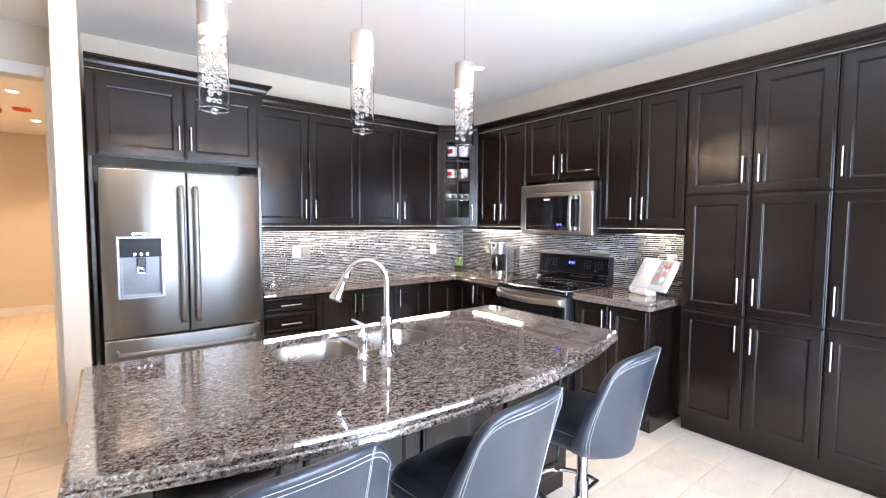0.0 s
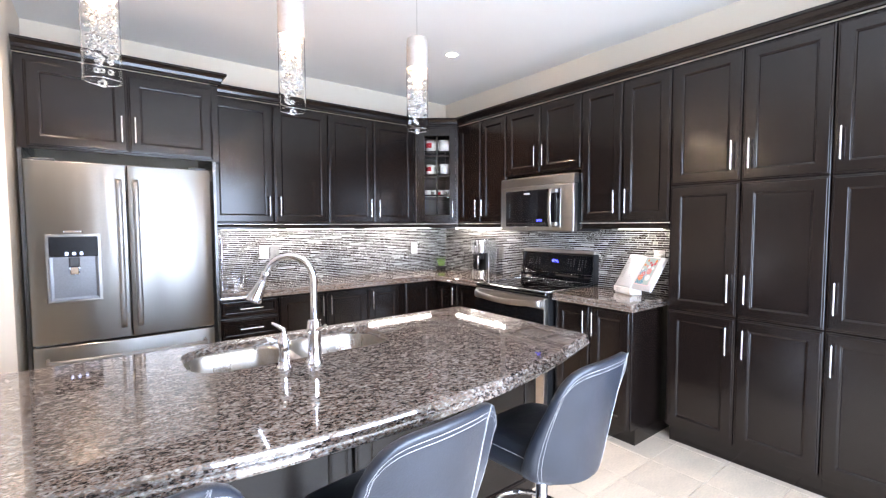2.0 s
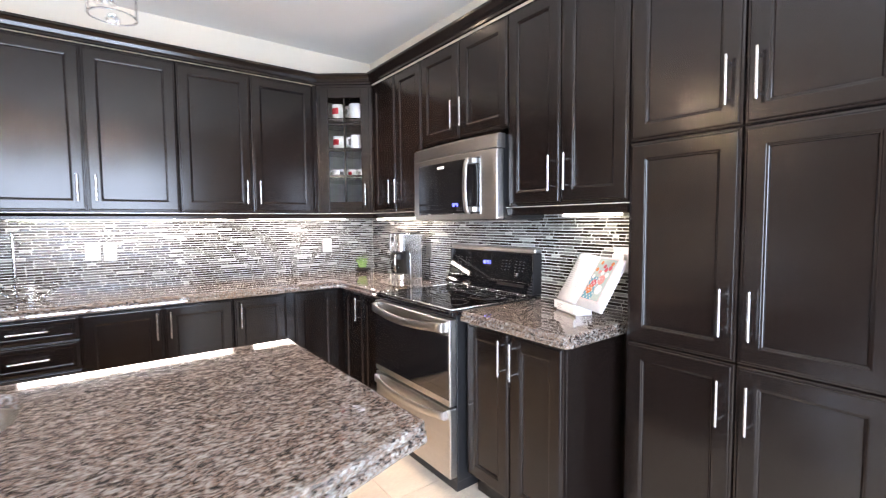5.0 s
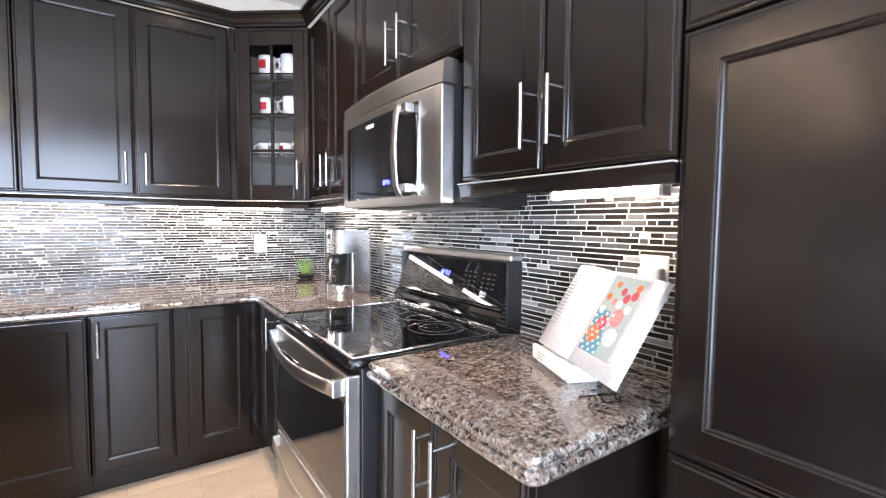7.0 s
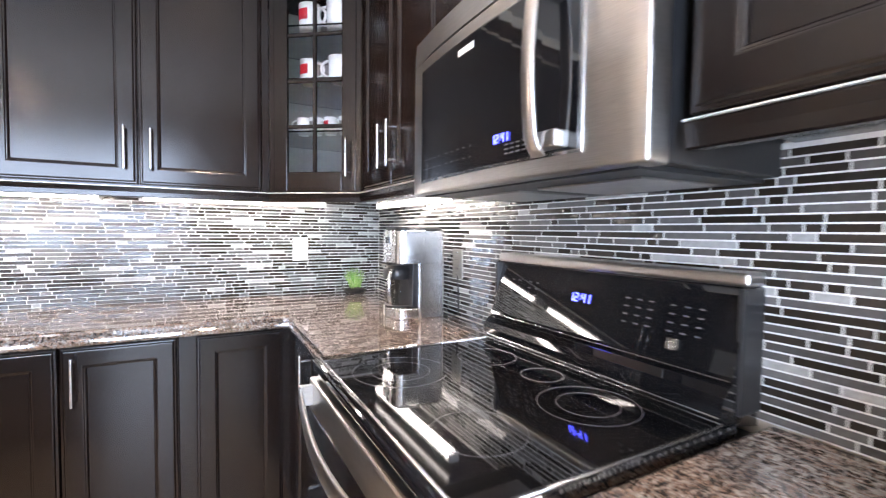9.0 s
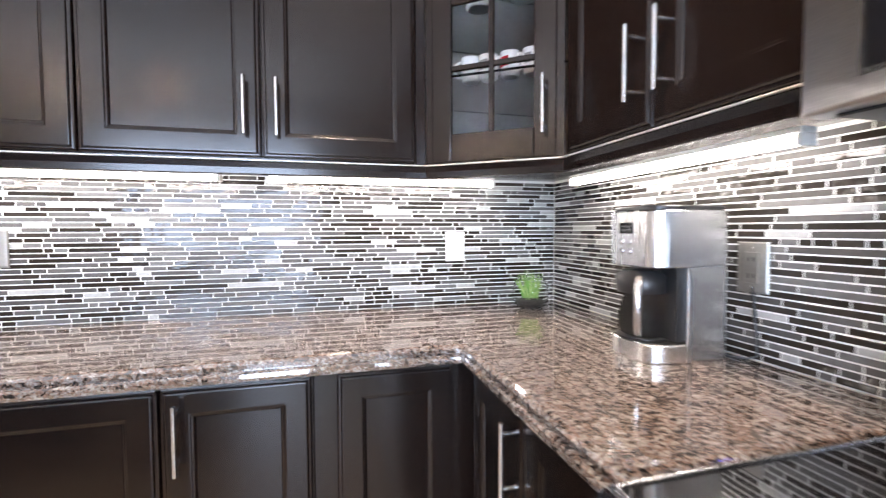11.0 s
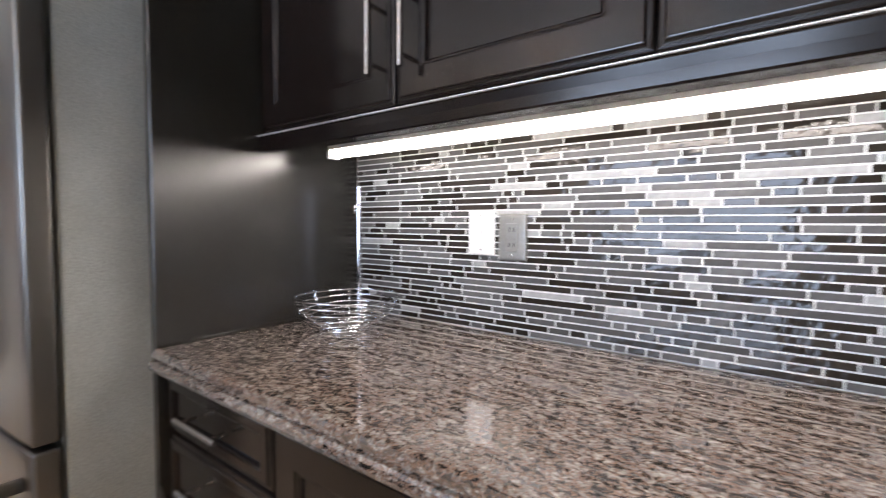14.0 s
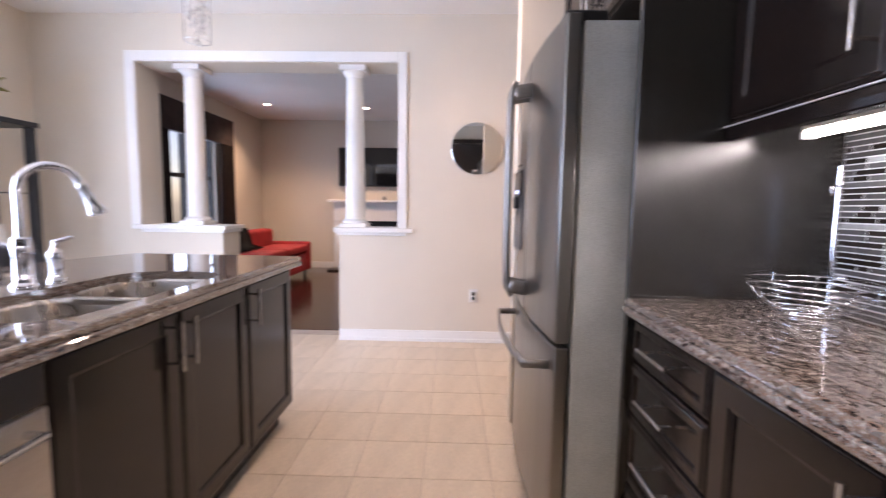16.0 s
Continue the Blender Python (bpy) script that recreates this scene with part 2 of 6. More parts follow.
# ---- mesh helpers ----
def finish(bm, smooth=False):
    bmesh.ops.recalc_face_normals(bm, faces=bm.faces)
    if smooth:
        for f in bm.faces:
            f.smooth = True
    return bm


def to_mesh(name, bm, material):
    me = bpy.data.meshes.new(name)
    bm.to_mesh(me)
    bm.free()
    for m in (material if isinstance(material, (list, tuple)) else [material]):
        me.materials.append(m)
    return me


def part(name, bm, material, parent=None, label="", m=None):
    ob = new(name, to_mesh(name, bm, material))
    if parent is not None:
        ob.parent = parent
    if m is not None:
        ob.matrix_basis = m
    if label:
        tagged(ob, label)
    return ob


def thing(name, m, label, category, group="", kind=""):
    ob = new(name)
    ob.empty_display_size = 0.05
    ob.matrix_basis = m
    return tagged(ob, label, category, group, kind)


def struct(name, bm, material, label, category="structure"):
    return tagged(part(name, bm, material), label, category, kind="structure")


def box(x0, x1, y0, y1, z0, z1, bevel=0.0, seg=2, bm=None):
    b = bmesh.new()
    vs = [b.verts.new((x, y, z)) for x in (x0, x1) for y in (y0, y1) for z in (z0, z1)]
    for q in ((0, 1, 3, 2), (4, 6, 7, 5), (0, 4, 5, 1), (2, 3, 7, 6), (0, 2, 6, 4), (1, 5, 7, 3)):
        b.faces.new([vs[i] for i in q])
    bmesh.ops.recalc_face_normals(b, faces=b.faces)
    if bevel:
        bmesh.ops.bevel(b, geom=b.edges[:], offset=bevel, segments=seg, affect="EDGES", profile=0.5)
    if bm is None:
        return b
    return join(bm, b)


def join(bm, other, m=None):
    if m is not None:
        bmesh.ops.transform(other, matrix=m, verts=other.verts)
    tmp = bpy.data.meshes.new("tmp")
    other.to_mesh(tmp)
    other.free()
    bm.from_mesh(tmp)
    bpy.data.meshes.remove(tmp)
    return bm


def flat_bar(points, side, width, thick, bm=None):
    """A flat band along points: side is the way across its width."""
    b = bmesh.new()
    pts = [Vector(p) for p in points]
    side = Vector(side).normalized()
    rings = []
    for i, p in enumerate(pts):
        d = (pts[min(i + 1, len(pts) - 1)] - pts[max(i - 1, 0)]).normalized()
        n = d.cross(side).normalized()
        rings.append([b.verts.new(p + side * a * width / 2 + n * c * thick / 2) for a, c in ((-0.8, -1), (0.8, -1), (1, -0.4), (1, 0.4), (0.8, 1), (-0.8, 1), (-1, 0.4), (-1, -0.4))])
    for a, c in zip(rings, rings[1:]):
        for k in range(8):
            b.faces.new((a[k], a[(k + 1) % 8], c[(k + 1) % 8], c[k])).smooth = True
    b.faces.new(rings[0][::-1])
    b.faces.new(rings[-1])
    bmesh.ops.recalc_face_normals(b, faces=b.faces)
    return b if bm is None else join(bm, b)


def lathe(profile, seg=24, bm=None, m=None, cap=True):
    """A turned shape from (radius, height) pairs, from the bottom up."""
    b = bmesh.new()
    rings = []
    for r, z in profile:
        rings.append([b.verts.new((r * math.cos(2 * math.pi * i / seg), r * math.sin(2 * math.pi * i / seg), z)) for i in range(seg)])
    for a, c in zip(rings, rings[1:]):
        for i in range(seg):
            b.faces.new((a[i], a[(i + 1) % seg], c[(i + 1) % seg], c[i]))
    if cap:
        for ends in (rings[0][::-1], rings[-1]):
            for e in b.faces.new(ends).edges:
                e.smooth = False
    for f in b.faces:
        f.smooth = len(f.verts) == 4
    if m is not None:
        bmesh.ops.transform(b, matrix=m, verts=b.verts)
    return b if bm is None else join(bm, b)


def tube(points, r, seg=10, bm=None, closed=False, radii=None):
    """A round rod along points."""
    b = bmesh.new()
    pts = [Vector(p) for p in points]
    rings, side = [], None
    count = len(pts)
    for i, p in enumerate(pts):
        if closed:
            d = pts[(i + 1) % count] - pts[i - 1]
        else:
            d = pts[min(i + 1, count - 1)] - pts[max(i - 1, 0)]
        d.normalize()
        if side is None:
            side = d.orthogonal().normalized()
        side = (side - d * side.dot(d)).normalized()
        up = d.cross(side)
        rad = radii[i] if radii else r
        rings.append([b.verts.new(p + rad * (math.cos(2 * math.pi * k / seg) * side + math.sin(2 * math.pi * k / seg) * up)) for k in range(seg)])
    pairs = list(zip(rings, rings[1:])) + ([(rings[-1], rings[0])] if closed else [])
    for a, c in pairs:
        for k in range(seg):
            b.faces.new((a[k], a[(k + 1) % seg], c[(k + 1) % seg], c[k])).smooth = True
    if not closed:
        for ends in (rings[0][::-1], rings[-1]):
            for e in b.faces.new(ends).edges:
                e.smooth = False
    bmesh.ops.recalc_face_normals(b, faces=b.faces)
    return b if bm is None else join(bm, b)


def panel_loops(w, h, loops, back):
    """A rectangular slab in x and z, facing -y, whose face steps in by (inset, y) loops."""
    b = bmesh.new()

    def ring(i, y):
        return [b.verts.new(p) for p in ((i, y, i), (w - i, y, i), (w - i, y, h - i), (i, y, h - i))]
    rings = [ring(0, back)] + [ring(i, y) for i, y in loops]
    for a, c in zip(rings, rings[1:]):
        for k in range(4):
            b.faces.new((a[k], a[(k + 1) % 4], c[(k + 1) % 4], c[k]))
    b.faces.new(rings[0])
    b.faces.new(rings[-1][::-1])
    return finish(b)


DOOR_LOOPS = [(0.0, 0.0085), (0.0015, 0.0058), (0.0050, 0.0046), (0.0085, 0.0044), (0.0095, 0.0030), (0.0110, 0.0012), (0.0130, 0.0003), (0.0150, 0.0), (0.0600, 0.0),
              (0.0620, 0.0002), (0.0640, 0.0011), (0.0652, 0.0024), (0.0668, 0.0026), (0.0690, 0.0032), (0.0712, 0.0048), (0.0728, 0.0070), (0.0736, 0.0098), (0.0750, 0.0098)]
DRAWER_LOOPS = [(0.0, 0.0085), (0.0015, 0.0058), (0.0050, 0.0046), (0.0085, 0.0044), (0.0095, 0.0030), (0.0110, 0.0012), (0.0130, 0.0003), (0.0150, 0.0), (0.0300, 0.0),
                (0.0315, 0.0005), (0.0328, 0.0018), (0.0345, 0.0022), (0.0368, 0.0040), (0.0380, 0.0078), (0.0395, 0.0078)]
LEAVES = {}


def leaf_mesh(w, h, loops):
    key = (round(w, 3), round(h, 3), len(loops))
    if key not in LEAVES:
        LEAVES[key] = to_mesh("door", panel_loops(w, h, loops, 0.020), M_CAB)
    return LEAVES[key]


def bar_handle(length):
    if length not in LEAVES:
        b = tube([(0, -0.032, -length / 2), (0, -0.032, length / 2)], 0.0058, 10)
        for z in (-length * 0.36, length * 0.36):
            tube([(0, 0.001, z), (0, -0.032, z)], 0.0045, 8, b)
        LEAVES[length] = to_mesh("handle", b, M_HANDLE)
    return LEAVES[length]


def leaf(parent, x0, x1, z0, z1, y, grip=None, drawer=False, length=0.16, name="door"):
    """A door or drawer front under its cabinet, with a bar handle. grip: (x, z) of the handle's middle."""
    gap = 0.0022
    ob = new(name, leaf_mesh(x1 - x0 - 2 * gap, z1 - z0 - 2 * gap, DRAWER_LOOPS if drawer else DOOR_LOOPS))
    ob.parent = parent
    ob.location = (x0 + gap, y, z0 + gap)
    if grip:
        hd = new("handle", bar_handle(length))
        hd.parent = ob
        hd.matrix_basis = pose(grip[0] - x0 - gap, 0, grip[1] - z0 - gap, 0, 90 if drawer else 0, 0)
        tagged(hd, "brushed steel bar handle")
    return ob


def cabinet(name, m, w, z0, z1, depth, doors, label, category="cabinet", toe=0.0, group="", inset_back=0.0):
    """A carcass of width w whose face is at local y = 0 and which reaches back to depth; doors: rows for leaf()."""
    ob = thing(name, m, label, category, group)
    b = box(0.0006, w - 0.0006, 0.020, depth - inset_back, z0 + toe, z1, 0.0012, 1)
    if toe:
        box(0.0006, w - 0.0006, 0.075, depth - inset_back, z0, z0 + toe, 0, 1, b)
    part("body", b, M_CAB, ob)
    for d in doors:
        leaf(ob, *d[:4], 0.0, *d[4:])
    return ob


# ---- structure ----
YB, XR, YF, XL = 4.20, 3.52, -0.62, -1.52
b = box(XL - 0.30, XR + 0.2, YF - 0.2, 9.8, -0.12, -0.006)
struct("floor", b, M_GROUT, "pale ceramic tile floor with thin grout joints", "floor")
struct("floor_living", box(-6.3, XL - 0.30, YF - 0.2, 5.2, -0.12, 0.0), M_WOODFLOOR, "dark glossy hardwood floor of the living room", "floor")
struct("ceiling", box(XL - 0.3, XR + 0.2, YF - 0.2, 9.8, CEIL, CEIL + 0.15), M_CEIL, "smooth white painted ceiling", "ceiling")
struct("ceiling_living", box(-6.3, XL - 0.3, YF - 0.2, 5.2, CEIL, CEIL + 0.15), M_CEIL, "white painted living room ceiling", "ceiling")
struct("wall_north", box(-0.045, XR + 0.2, YB + 0.008, YB + 0.15, -0.1, CEIL), M_WALL, "beige painted wall behind the kitchen cabinets", "wall")
struct("wall_east", box(XR + 0.008, XR + 0.2, YF - 0.2, YB + 0.008, -0.1, CEIL), M_WALL, "beige painted wall behind the pantry and stove", "wall")
# stub wall beside the fridge, and the hall doorway
struct("wall_stub", box(-0.165, -0.045, 3.40, 4.25, -0.1, CEIL), M_WALL, "narrow beige wall end beside the fridge", "wall")
b = box(-0.24, -0.045, 4.25, 4.37, -0.1, CEIL)
box(XL, -0.24, 4.25, 4.37, 2.45, CEIL, 0, 1, b)
struct("wall_hall", b, M_WALL, "beige wall above the hallway opening", "wall")
b = box(-0.24, -0.166, 4.225, 4.25, 0, 2.53, 0.004)
box(XL, -0.24, 4.225, 4.25, 2.45, 2.53, 0.004, 2, b)
box(-0.252, -0.24, 4.25, 4.37, 0, 2.45, 0, 1, b)
struct("trim_hall_doorway", b, M_TRIM, "white painted casing round the hallway opening", "trim")
struct("wall_hall_east", box(-0.20, -0.05, 4.37, 9.8, -0.1, CEIL), M_WALL, "warm lit hallway wall", "wall")
struct("wall_hall_end", box(XL - 0.3, -0.20, 9.5, 9.7, -0.1, CEIL), M_WALL, "warm lit end wall of the hallway", "wall")
struct("baseboard_hall", box(XL, -0.20, 9.48, 9.50, 0, 0.12, 0.004), M_TRIM, "white hallway baseboard", "baseboard")
# south wall with wide glazed doors
b = box(XL - 0.3, 0.15, YF - 0.15, YF, -0.1, CEIL)
box(2.45, XR + 0.008, YF - 0.15, YF, -0.1, CEIL, 0, 1, b)
box(0.15, 2.45, YF - 0.15, YF, 2.3, CEIL, 0, 1, b)
struct("wall_south", b, M_WALL, "beige wall with wide glazed doors", "wall")
b = bmesh.new()
for x in (0.15, 1.27, 2.38):
    box(x, x + 0.07, YF - 0.12, YF - 0.05, 0.0, 2.3, 0.004, 2, b)
for z in (0.0, 2.23):
    box(0.22, 2.38, YF - 0.12, YF - 0.05, z, z + 0.07, 0.004, 2, b)
struct("door_frame_patio", b, M_TRIM, "white frame of the sliding patio doors", "door")
# west wall with the half walls and the opening
W0, W1 = XL - 0.30, XL
b = box(W0, W1, YF, 0.31, -0.1, CEIL)
box(W0, W1, 2.58, 9.5, -0.1, CEIL, 0, 1, b)
box(W0, W1, 0.31, 2.58, 2.40, CEIL, 0, 1, b)
struct("wall_west", b, M_WALL, "beige wall with a columned opening to the living room", "wall")
struct("half_wall_a", box(W0, W1, 0.31, 1.03, -0.1, 0.965), M_WALL, "white half wall below a column", "half wall")
struct("half_wall_b", box(W0, W1, 2.06, 2.58, -0.1, 0.965), M_WALL, "white half wall below a column", "half wall")
b = box(W0 - 0.03, W1 + 0.035, 0.23, 1.07, 0.967, 1.005, 0.006)
box(W0 - 0.012, W1 + 0.018, 0.31, 1.05, 0.94, 0.967, 0.004, 2, b)
struct("sill_a", b, M_TRIM, "white moulded cap of the half wall", "trim")
b = box(W0 - 0.03, W1 + 0.035, 2.02, 2.71, 0.967, 1.005, 0.006)
box(W0 - 0.012, W1 + 0.018, 2.04, 2.655, 0.94, 0.967, 0.004, 2, b)
struct("sill_b", b, M_TRIM, "white moulded cap of the half wall", "trim")
b = box(W1, W1 + 0.02, 0.225, 0.31, 1.005, 2.49, 0.004)
box(W1, W1 + 0.02, 2.58, 2.655, 1.005, 2.49, 0.004, 2, b)
box(W1, W1 + 0.02, 0.31, 2.58, 2.405, 2.49, 0.004, 2, b)
struct("trim_opening", b, M_TRIM, "white casing round the columned opening", "trim")
b = box(W1, W1 + 0.014, 2.06, 9.45, 0.0, 0.10, 0.004)
box(W1, W1 + 0.022, 2.06, 9.45, 0.0, 0.03, 0.004, 2, b)
box(W1, W1 + 0.014, YF, 1.03, 0.0, 0.10, 0.004, 2, b)
struct("baseboard", b, M_TRIM, "white moulded baseboard", "baseboard")
for y in (0.725, 2.175):
    col = thing("column", pose(XL - 0.15, y, 1.005), "white round column standing on the half wall", "column", "columns in the opening")
    part("shaft", lathe([(0.088, 0.075), (0.086, 0.12), (0.075, 1.25), (0.072, 1.30)], 32), M_TRIM, col)
    pb = box(-0.115, 0.115, -0.115, 0.115, 0, 0.035, 0.004)
    lathe([(0.108, 0.035), (0.112, 0.048), (0.105, 0.062), (0.094, 0.066), (0.09, 0.075)], 32, pb)
    part("base", pb, M_TRIM, col)
    pb = lathe([(0.072, 1.30), (0.082, 1.31), (0.082, 1.32), (0.09, 1.335), (0.105, 1.352)], 32)
    box(-0.115, 0.115, -0.115, 0.115, 1.352, 1.398, 0.004, 2, pb)
    part("capital", pb, M_TRIM, col)
# living room shell
b = box(-6.3, -6.1, YF - 0.2, 5.2, -0.1, CEIL)
struct("wall_living_end", b, M_WALL, "warm beige living room wall", "wall")
b = box(-6.1, -4.45, YF - 0.15, YF, -0.1, CEIL)
box(-3.05, XL - 0.30, YF - 0.15, YF, -0.1, CEIL, 0, 1, b)
box(-4.45, -3.05, YF - 0.15, YF, 2.3, CEIL, 0, 1, b)
box(-4.45, -3.05, YF - 0.15, YF, -0.1, 0.35, 0, 1, b)
struct("wall_living_south", b, M_WALL, "beige living room wall with a window", "wall")
struct("wall_living_north", box(-6.1, XL - 0.3, 5.0, 5.2, -0.1, CEIL), M_WALL, "beige living room wall", "wall")
struct("baseboard_living", box(-6.1, -6.08, YF, 5.0, 0, 0.12, 0.004), M_TRIM, "white living room baseboard", "baseboard")


# ---- kitchen cabinets ----
FACE_U = 3.855          # face of the wall cabinets on the north wall
FX_U = 3.208            # face of the wall cabinets and the pantry on the east wall
UZ0, UZ1 = 1.44, 2.41
ESP = "espresso stained wood"


def north(x):
    return pose(x, 0, 0)


def east(y, x):
    return pose(x, y, 0, 0, 0, -90)


X_U = [0.999, 1.945, 2.845]
for x0, x1 in zip(X_U, X_U[1:]):
    w = x1 - x0
    cabinet("wall_cabinet", pose(x0, FACE_U, 0), w, UZ0 - 0.005, UZ1, YB - FACE_U, [
        (0, w / 2, UZ0, UZ1 - 0.01, (w / 2 - 0.043, UZ0 + 0.14)), (w / 2, w, UZ0, UZ1 - 0.01, (w / 2 + 0.043, UZ0 + 0.14))],
        ESP + " wall cabinet with two closed shaker doors", group="wall cabinets")
for y0, y1, z0 in ((3.594, 2.925, UZ0), (2.925, 2.145, 1.845), (2.145, 1.483, UZ0)):
    w = y0 - y1
    cabinet("wall_cabinet", east(y0, FX_U), w, z0 - 0.005, UZ1, XR - FX_U, [
        (0, w / 2, z0, UZ1 - 0.01, (w / 2 - 0.043, z0 + 0.14)), (w / 2, w, z0, UZ1 - 0.01, (w / 2 + 0.043, z0 + 0.14))],
        ESP + (" short wall cabinet above the microwave" if z0 > 1.5 else " wall cabinet with two closed shaker doors"), group="wall cabinets")
P_Z = [0.13, 0.882, 1.662, 2.40]
for y0, y1, two in ((1.482, 0.70, True), (0.70, 0.31, False), (0.31, -0.08, False)):
    w = y0 - y1
    rows = []
    for i, (za, zb) in enumerate(zip(P_Z, P_Z[1:])):
        hz = (zb - 0.14, za + 0.17, za + 0.15)[i]
        if two:
            rows += [(0, w / 2, za, zb, (w / 2 - 0.043, hz)), (w / 2, w, za, zb, (w / 2 + 0.043, hz))]
        else:
            rows += [(0, w, za, zb, (0.035, hz))]
    cabinet("pantry_cabinet", east(y0, FX_U), w, 0, UZ1, XR - FX_U, rows, "tall " + ESP + " pantry cabinet with closed shaker doors", toe=0.115, group="pantry cabinets")


def crown(points, z, name, label):
    """A stepped crown moulding swept along plan points, the room on the right of the way."""
    prof = [(0.0, 0.0), (-0.012, 0.004), (-0.012, 0.016), (-0.020, 0.022), (-0.026, 0.040), (-0.042, 0.056), (-0.050, 0.060), (-0.050, 0.074), (0.01, 0.074)]
    b = bmesh.new()
    pts = [Vector((*p, 0)) for p in points]
    rings = []
    for i, p in enumerate(pts):
        ds = []
        if i > 0:
            ds.append((p - pts[i - 1]).normalized())
        if i + 1 < len(pts):
            ds.append((pts[i + 1] - p).normalized())
        ns = [Vector((-d.y, d.x, 0)) for d in ds]
        n = sum(ns, Vector()).normalized()
        n /= max(0.3, n.dot(ns[0]))
        rings.append([b.verts.new(p + n * o + Vector((0, 0, z + h))) for o, h in prof])
    for a, c in zip(rings, rings[1:]):
        for k in range(len(prof) - 1):
            b.faces.new((a[k], a[k + 1], c[k + 1], c[k]))
        b.faces.new((a[-1], a[0], c[0], c[-1]))
    b.faces.new(rings[0])
    b.faces.new(rings[-1][::-1])
    return struct(name, finish(b), M_CAB, label, "moulding")


CORN = [(2.875, FACE_U), (FX_U, 3.595)]
crown([(1.025, FACE_U), CORN[0], CORN[1], (FX_U, -0.08)], UZ1, "trim_crown", "dark wood crown moulding along the cabinet tops")
crown([(-0.025, 4.2), (-0.025, 3.60), (1.025, 3.60), (1.025, FACE_U)][1:], UZ1, "trim_crown_fridge", "dark wood crown moulding above the fridge cabinet")
# light rail under the wall cabinets
RAIL = [(0.004, 1.392), (0.0, 1.395), (-0.001, 1.412), (-0.005, 1.4270), (-0.007, 1.4296), (0.024, 1.4296), (0.024, 1.392)]
# added strip: a bright line of light made as a pale solid
LIGHT_LINE = [(-0.0080, 1.4304), (-0.0098, 1.4314), (-0.0098, 1.4328), (-0.0080, 1.4340), (0.020, 1.4340), (0.020, 1.4304)]


def swept(points, prof):
    """A moulding of the given (offset, height) profile along plan points, the room on the right of the way."""
    b = bmesh.new()
    pts = [Vector((*p, 0)) for p in points]
    rings = []
    for i, p in enumerate(pts):
        ds = [(q - o).normalized() for o, q in zip(pts[max(0, i - 1):i + 1], pts[max(0, i - 1) + 1:i + 2])]
        ns = [Vector((-d.y, d.x, 0)) for d in ds]
        n = sum(ns, Vector()).normalized()
        n /= max(0.3, n.dot(ns[0]))
        rings.append([b.verts.new((*(p + n * o).xy, z)) for o, z in prof])
    for a, c in zip(rings, rings[1:]):
        for k in range(len(prof)):
            b.faces.new((a[k], a[(k + 1) % len(prof)], c[(k + 1) % len(prof)], c[k]))
    b.faces.new(rings[0])
    b.faces.new(rings[-1][::-1])
    return finish(b)


RUN_A = [(1.0, FACE_U), (2.875, FACE_U), (FX_U, 3.595), (FX_U, 2.926)]
RUN_B = [(FX_U, 2.144), (FX_U, 1.484)]
struct("rail_light_line", join(swept(RUN_A, LIGHT_LINE), swept(RUN_B, LIGHT_LINE)), M_LIGHTLINE, "pale satin strip standing in for a line of light along the rail", "moulding")
b = join(swept(RUN_A, RAIL), swept(RUN_B, RAIL))
struct("trim_light_rail", b, M_CAB, "dark wood light rail below the cabinets", "moulding")

struct("trim_filler", box(2.846, 2.874, FACE_U + 0.004, FACE_U + 0.02, UZ0 - 0.005, UZ1, 0.001), M_CAB, "dark wood filler strip beside the corner cabinet", "moulding")

# corner cabinet with a glazed door
cc = thing("corner_cabinet", pose(CORN[0][0], CORN[0][1], 0, 0, 0, math.degrees(math.atan2(CORN[1][1] - CORN[0][1], CORN[1][0] - CORN[0][0]))), ESP + " corner cabinet with a glazed door showing mugs", "cabinet")
CW = math.dist(*CORN)
b = bmesh.new()
poly = [CORN[0], CORN[1], (XR, 3.595), (XR, YB), (2.875, YB)]
inv = cc.matrix_basis.inverted()
for z0, z1 in ((1.436, UZ0), (UZ1 - 0.02, UZ1)):
    b = bmesh.new()
    lo = [b.verts.new(inv @ Vector((x, y, z0))) for x, y in poly]
    hi = [b.verts.new(inv @ Vector((x, y, z1))) for x, y in poly]
    b.faces.new(lo)
    b.faces.new(hi[::-1])
    for i in range(5):
        j = (i + 1) % 5
        b.faces.new((lo[i], hi[i], hi[j], lo[j]))
    part("bottom_panel" if z0 < 2 else "top_panel", finish(b), M_CAB, cc)
b = bmesh.new()
for p0, p1 in (((2.867, FACE_U + 0.02), (2.867, YB - 0.004)), ((2.867, YB - 0.004), (XR - 0.004, YB - 0.004)), ((XR - 0.004, YB - 0.004), (XR - 0.004, 3.598)), ((XR - 0.004, 3.598), (FX_U + 0.02, 3.598))):
    q = [b.verts.new(inv @ Vector((*p, z))) for p, z in ((p0, UZ0), (p1, UZ0), (p1, UZ1 - 0.02), (p0, UZ1 - 0.02))]
    b.faces.new(q)
part("lining", b, M_INSIDE, cc, "wood-toned cabinet interior")
SHELVES = [1.702, 1.932, 2.162]
for z in SHELVES:
    b = bmesh.new()
    lo = [b.verts.new(inv @ Vector((x, y, z))) for x, y in ((2.88, FACE_U + 0.02), (FX_U + 0.025, 3.62), (XR - 0.01, 3.61), (XR - 0.01, YB - 0.01), (2.88, YB - 0.01))]
    r = bmesh.ops.extrude_face_region(b, geom=[b.faces.new(lo)])
    bmesh.ops.translate(b, vec=(0, 0, 0.008), verts=[v for v in r["geom"] if isinstance(v, bmesh.types.BMVert)])
    part("shelf", finish(b), M_GLASS, cc, "clear glass shelf")
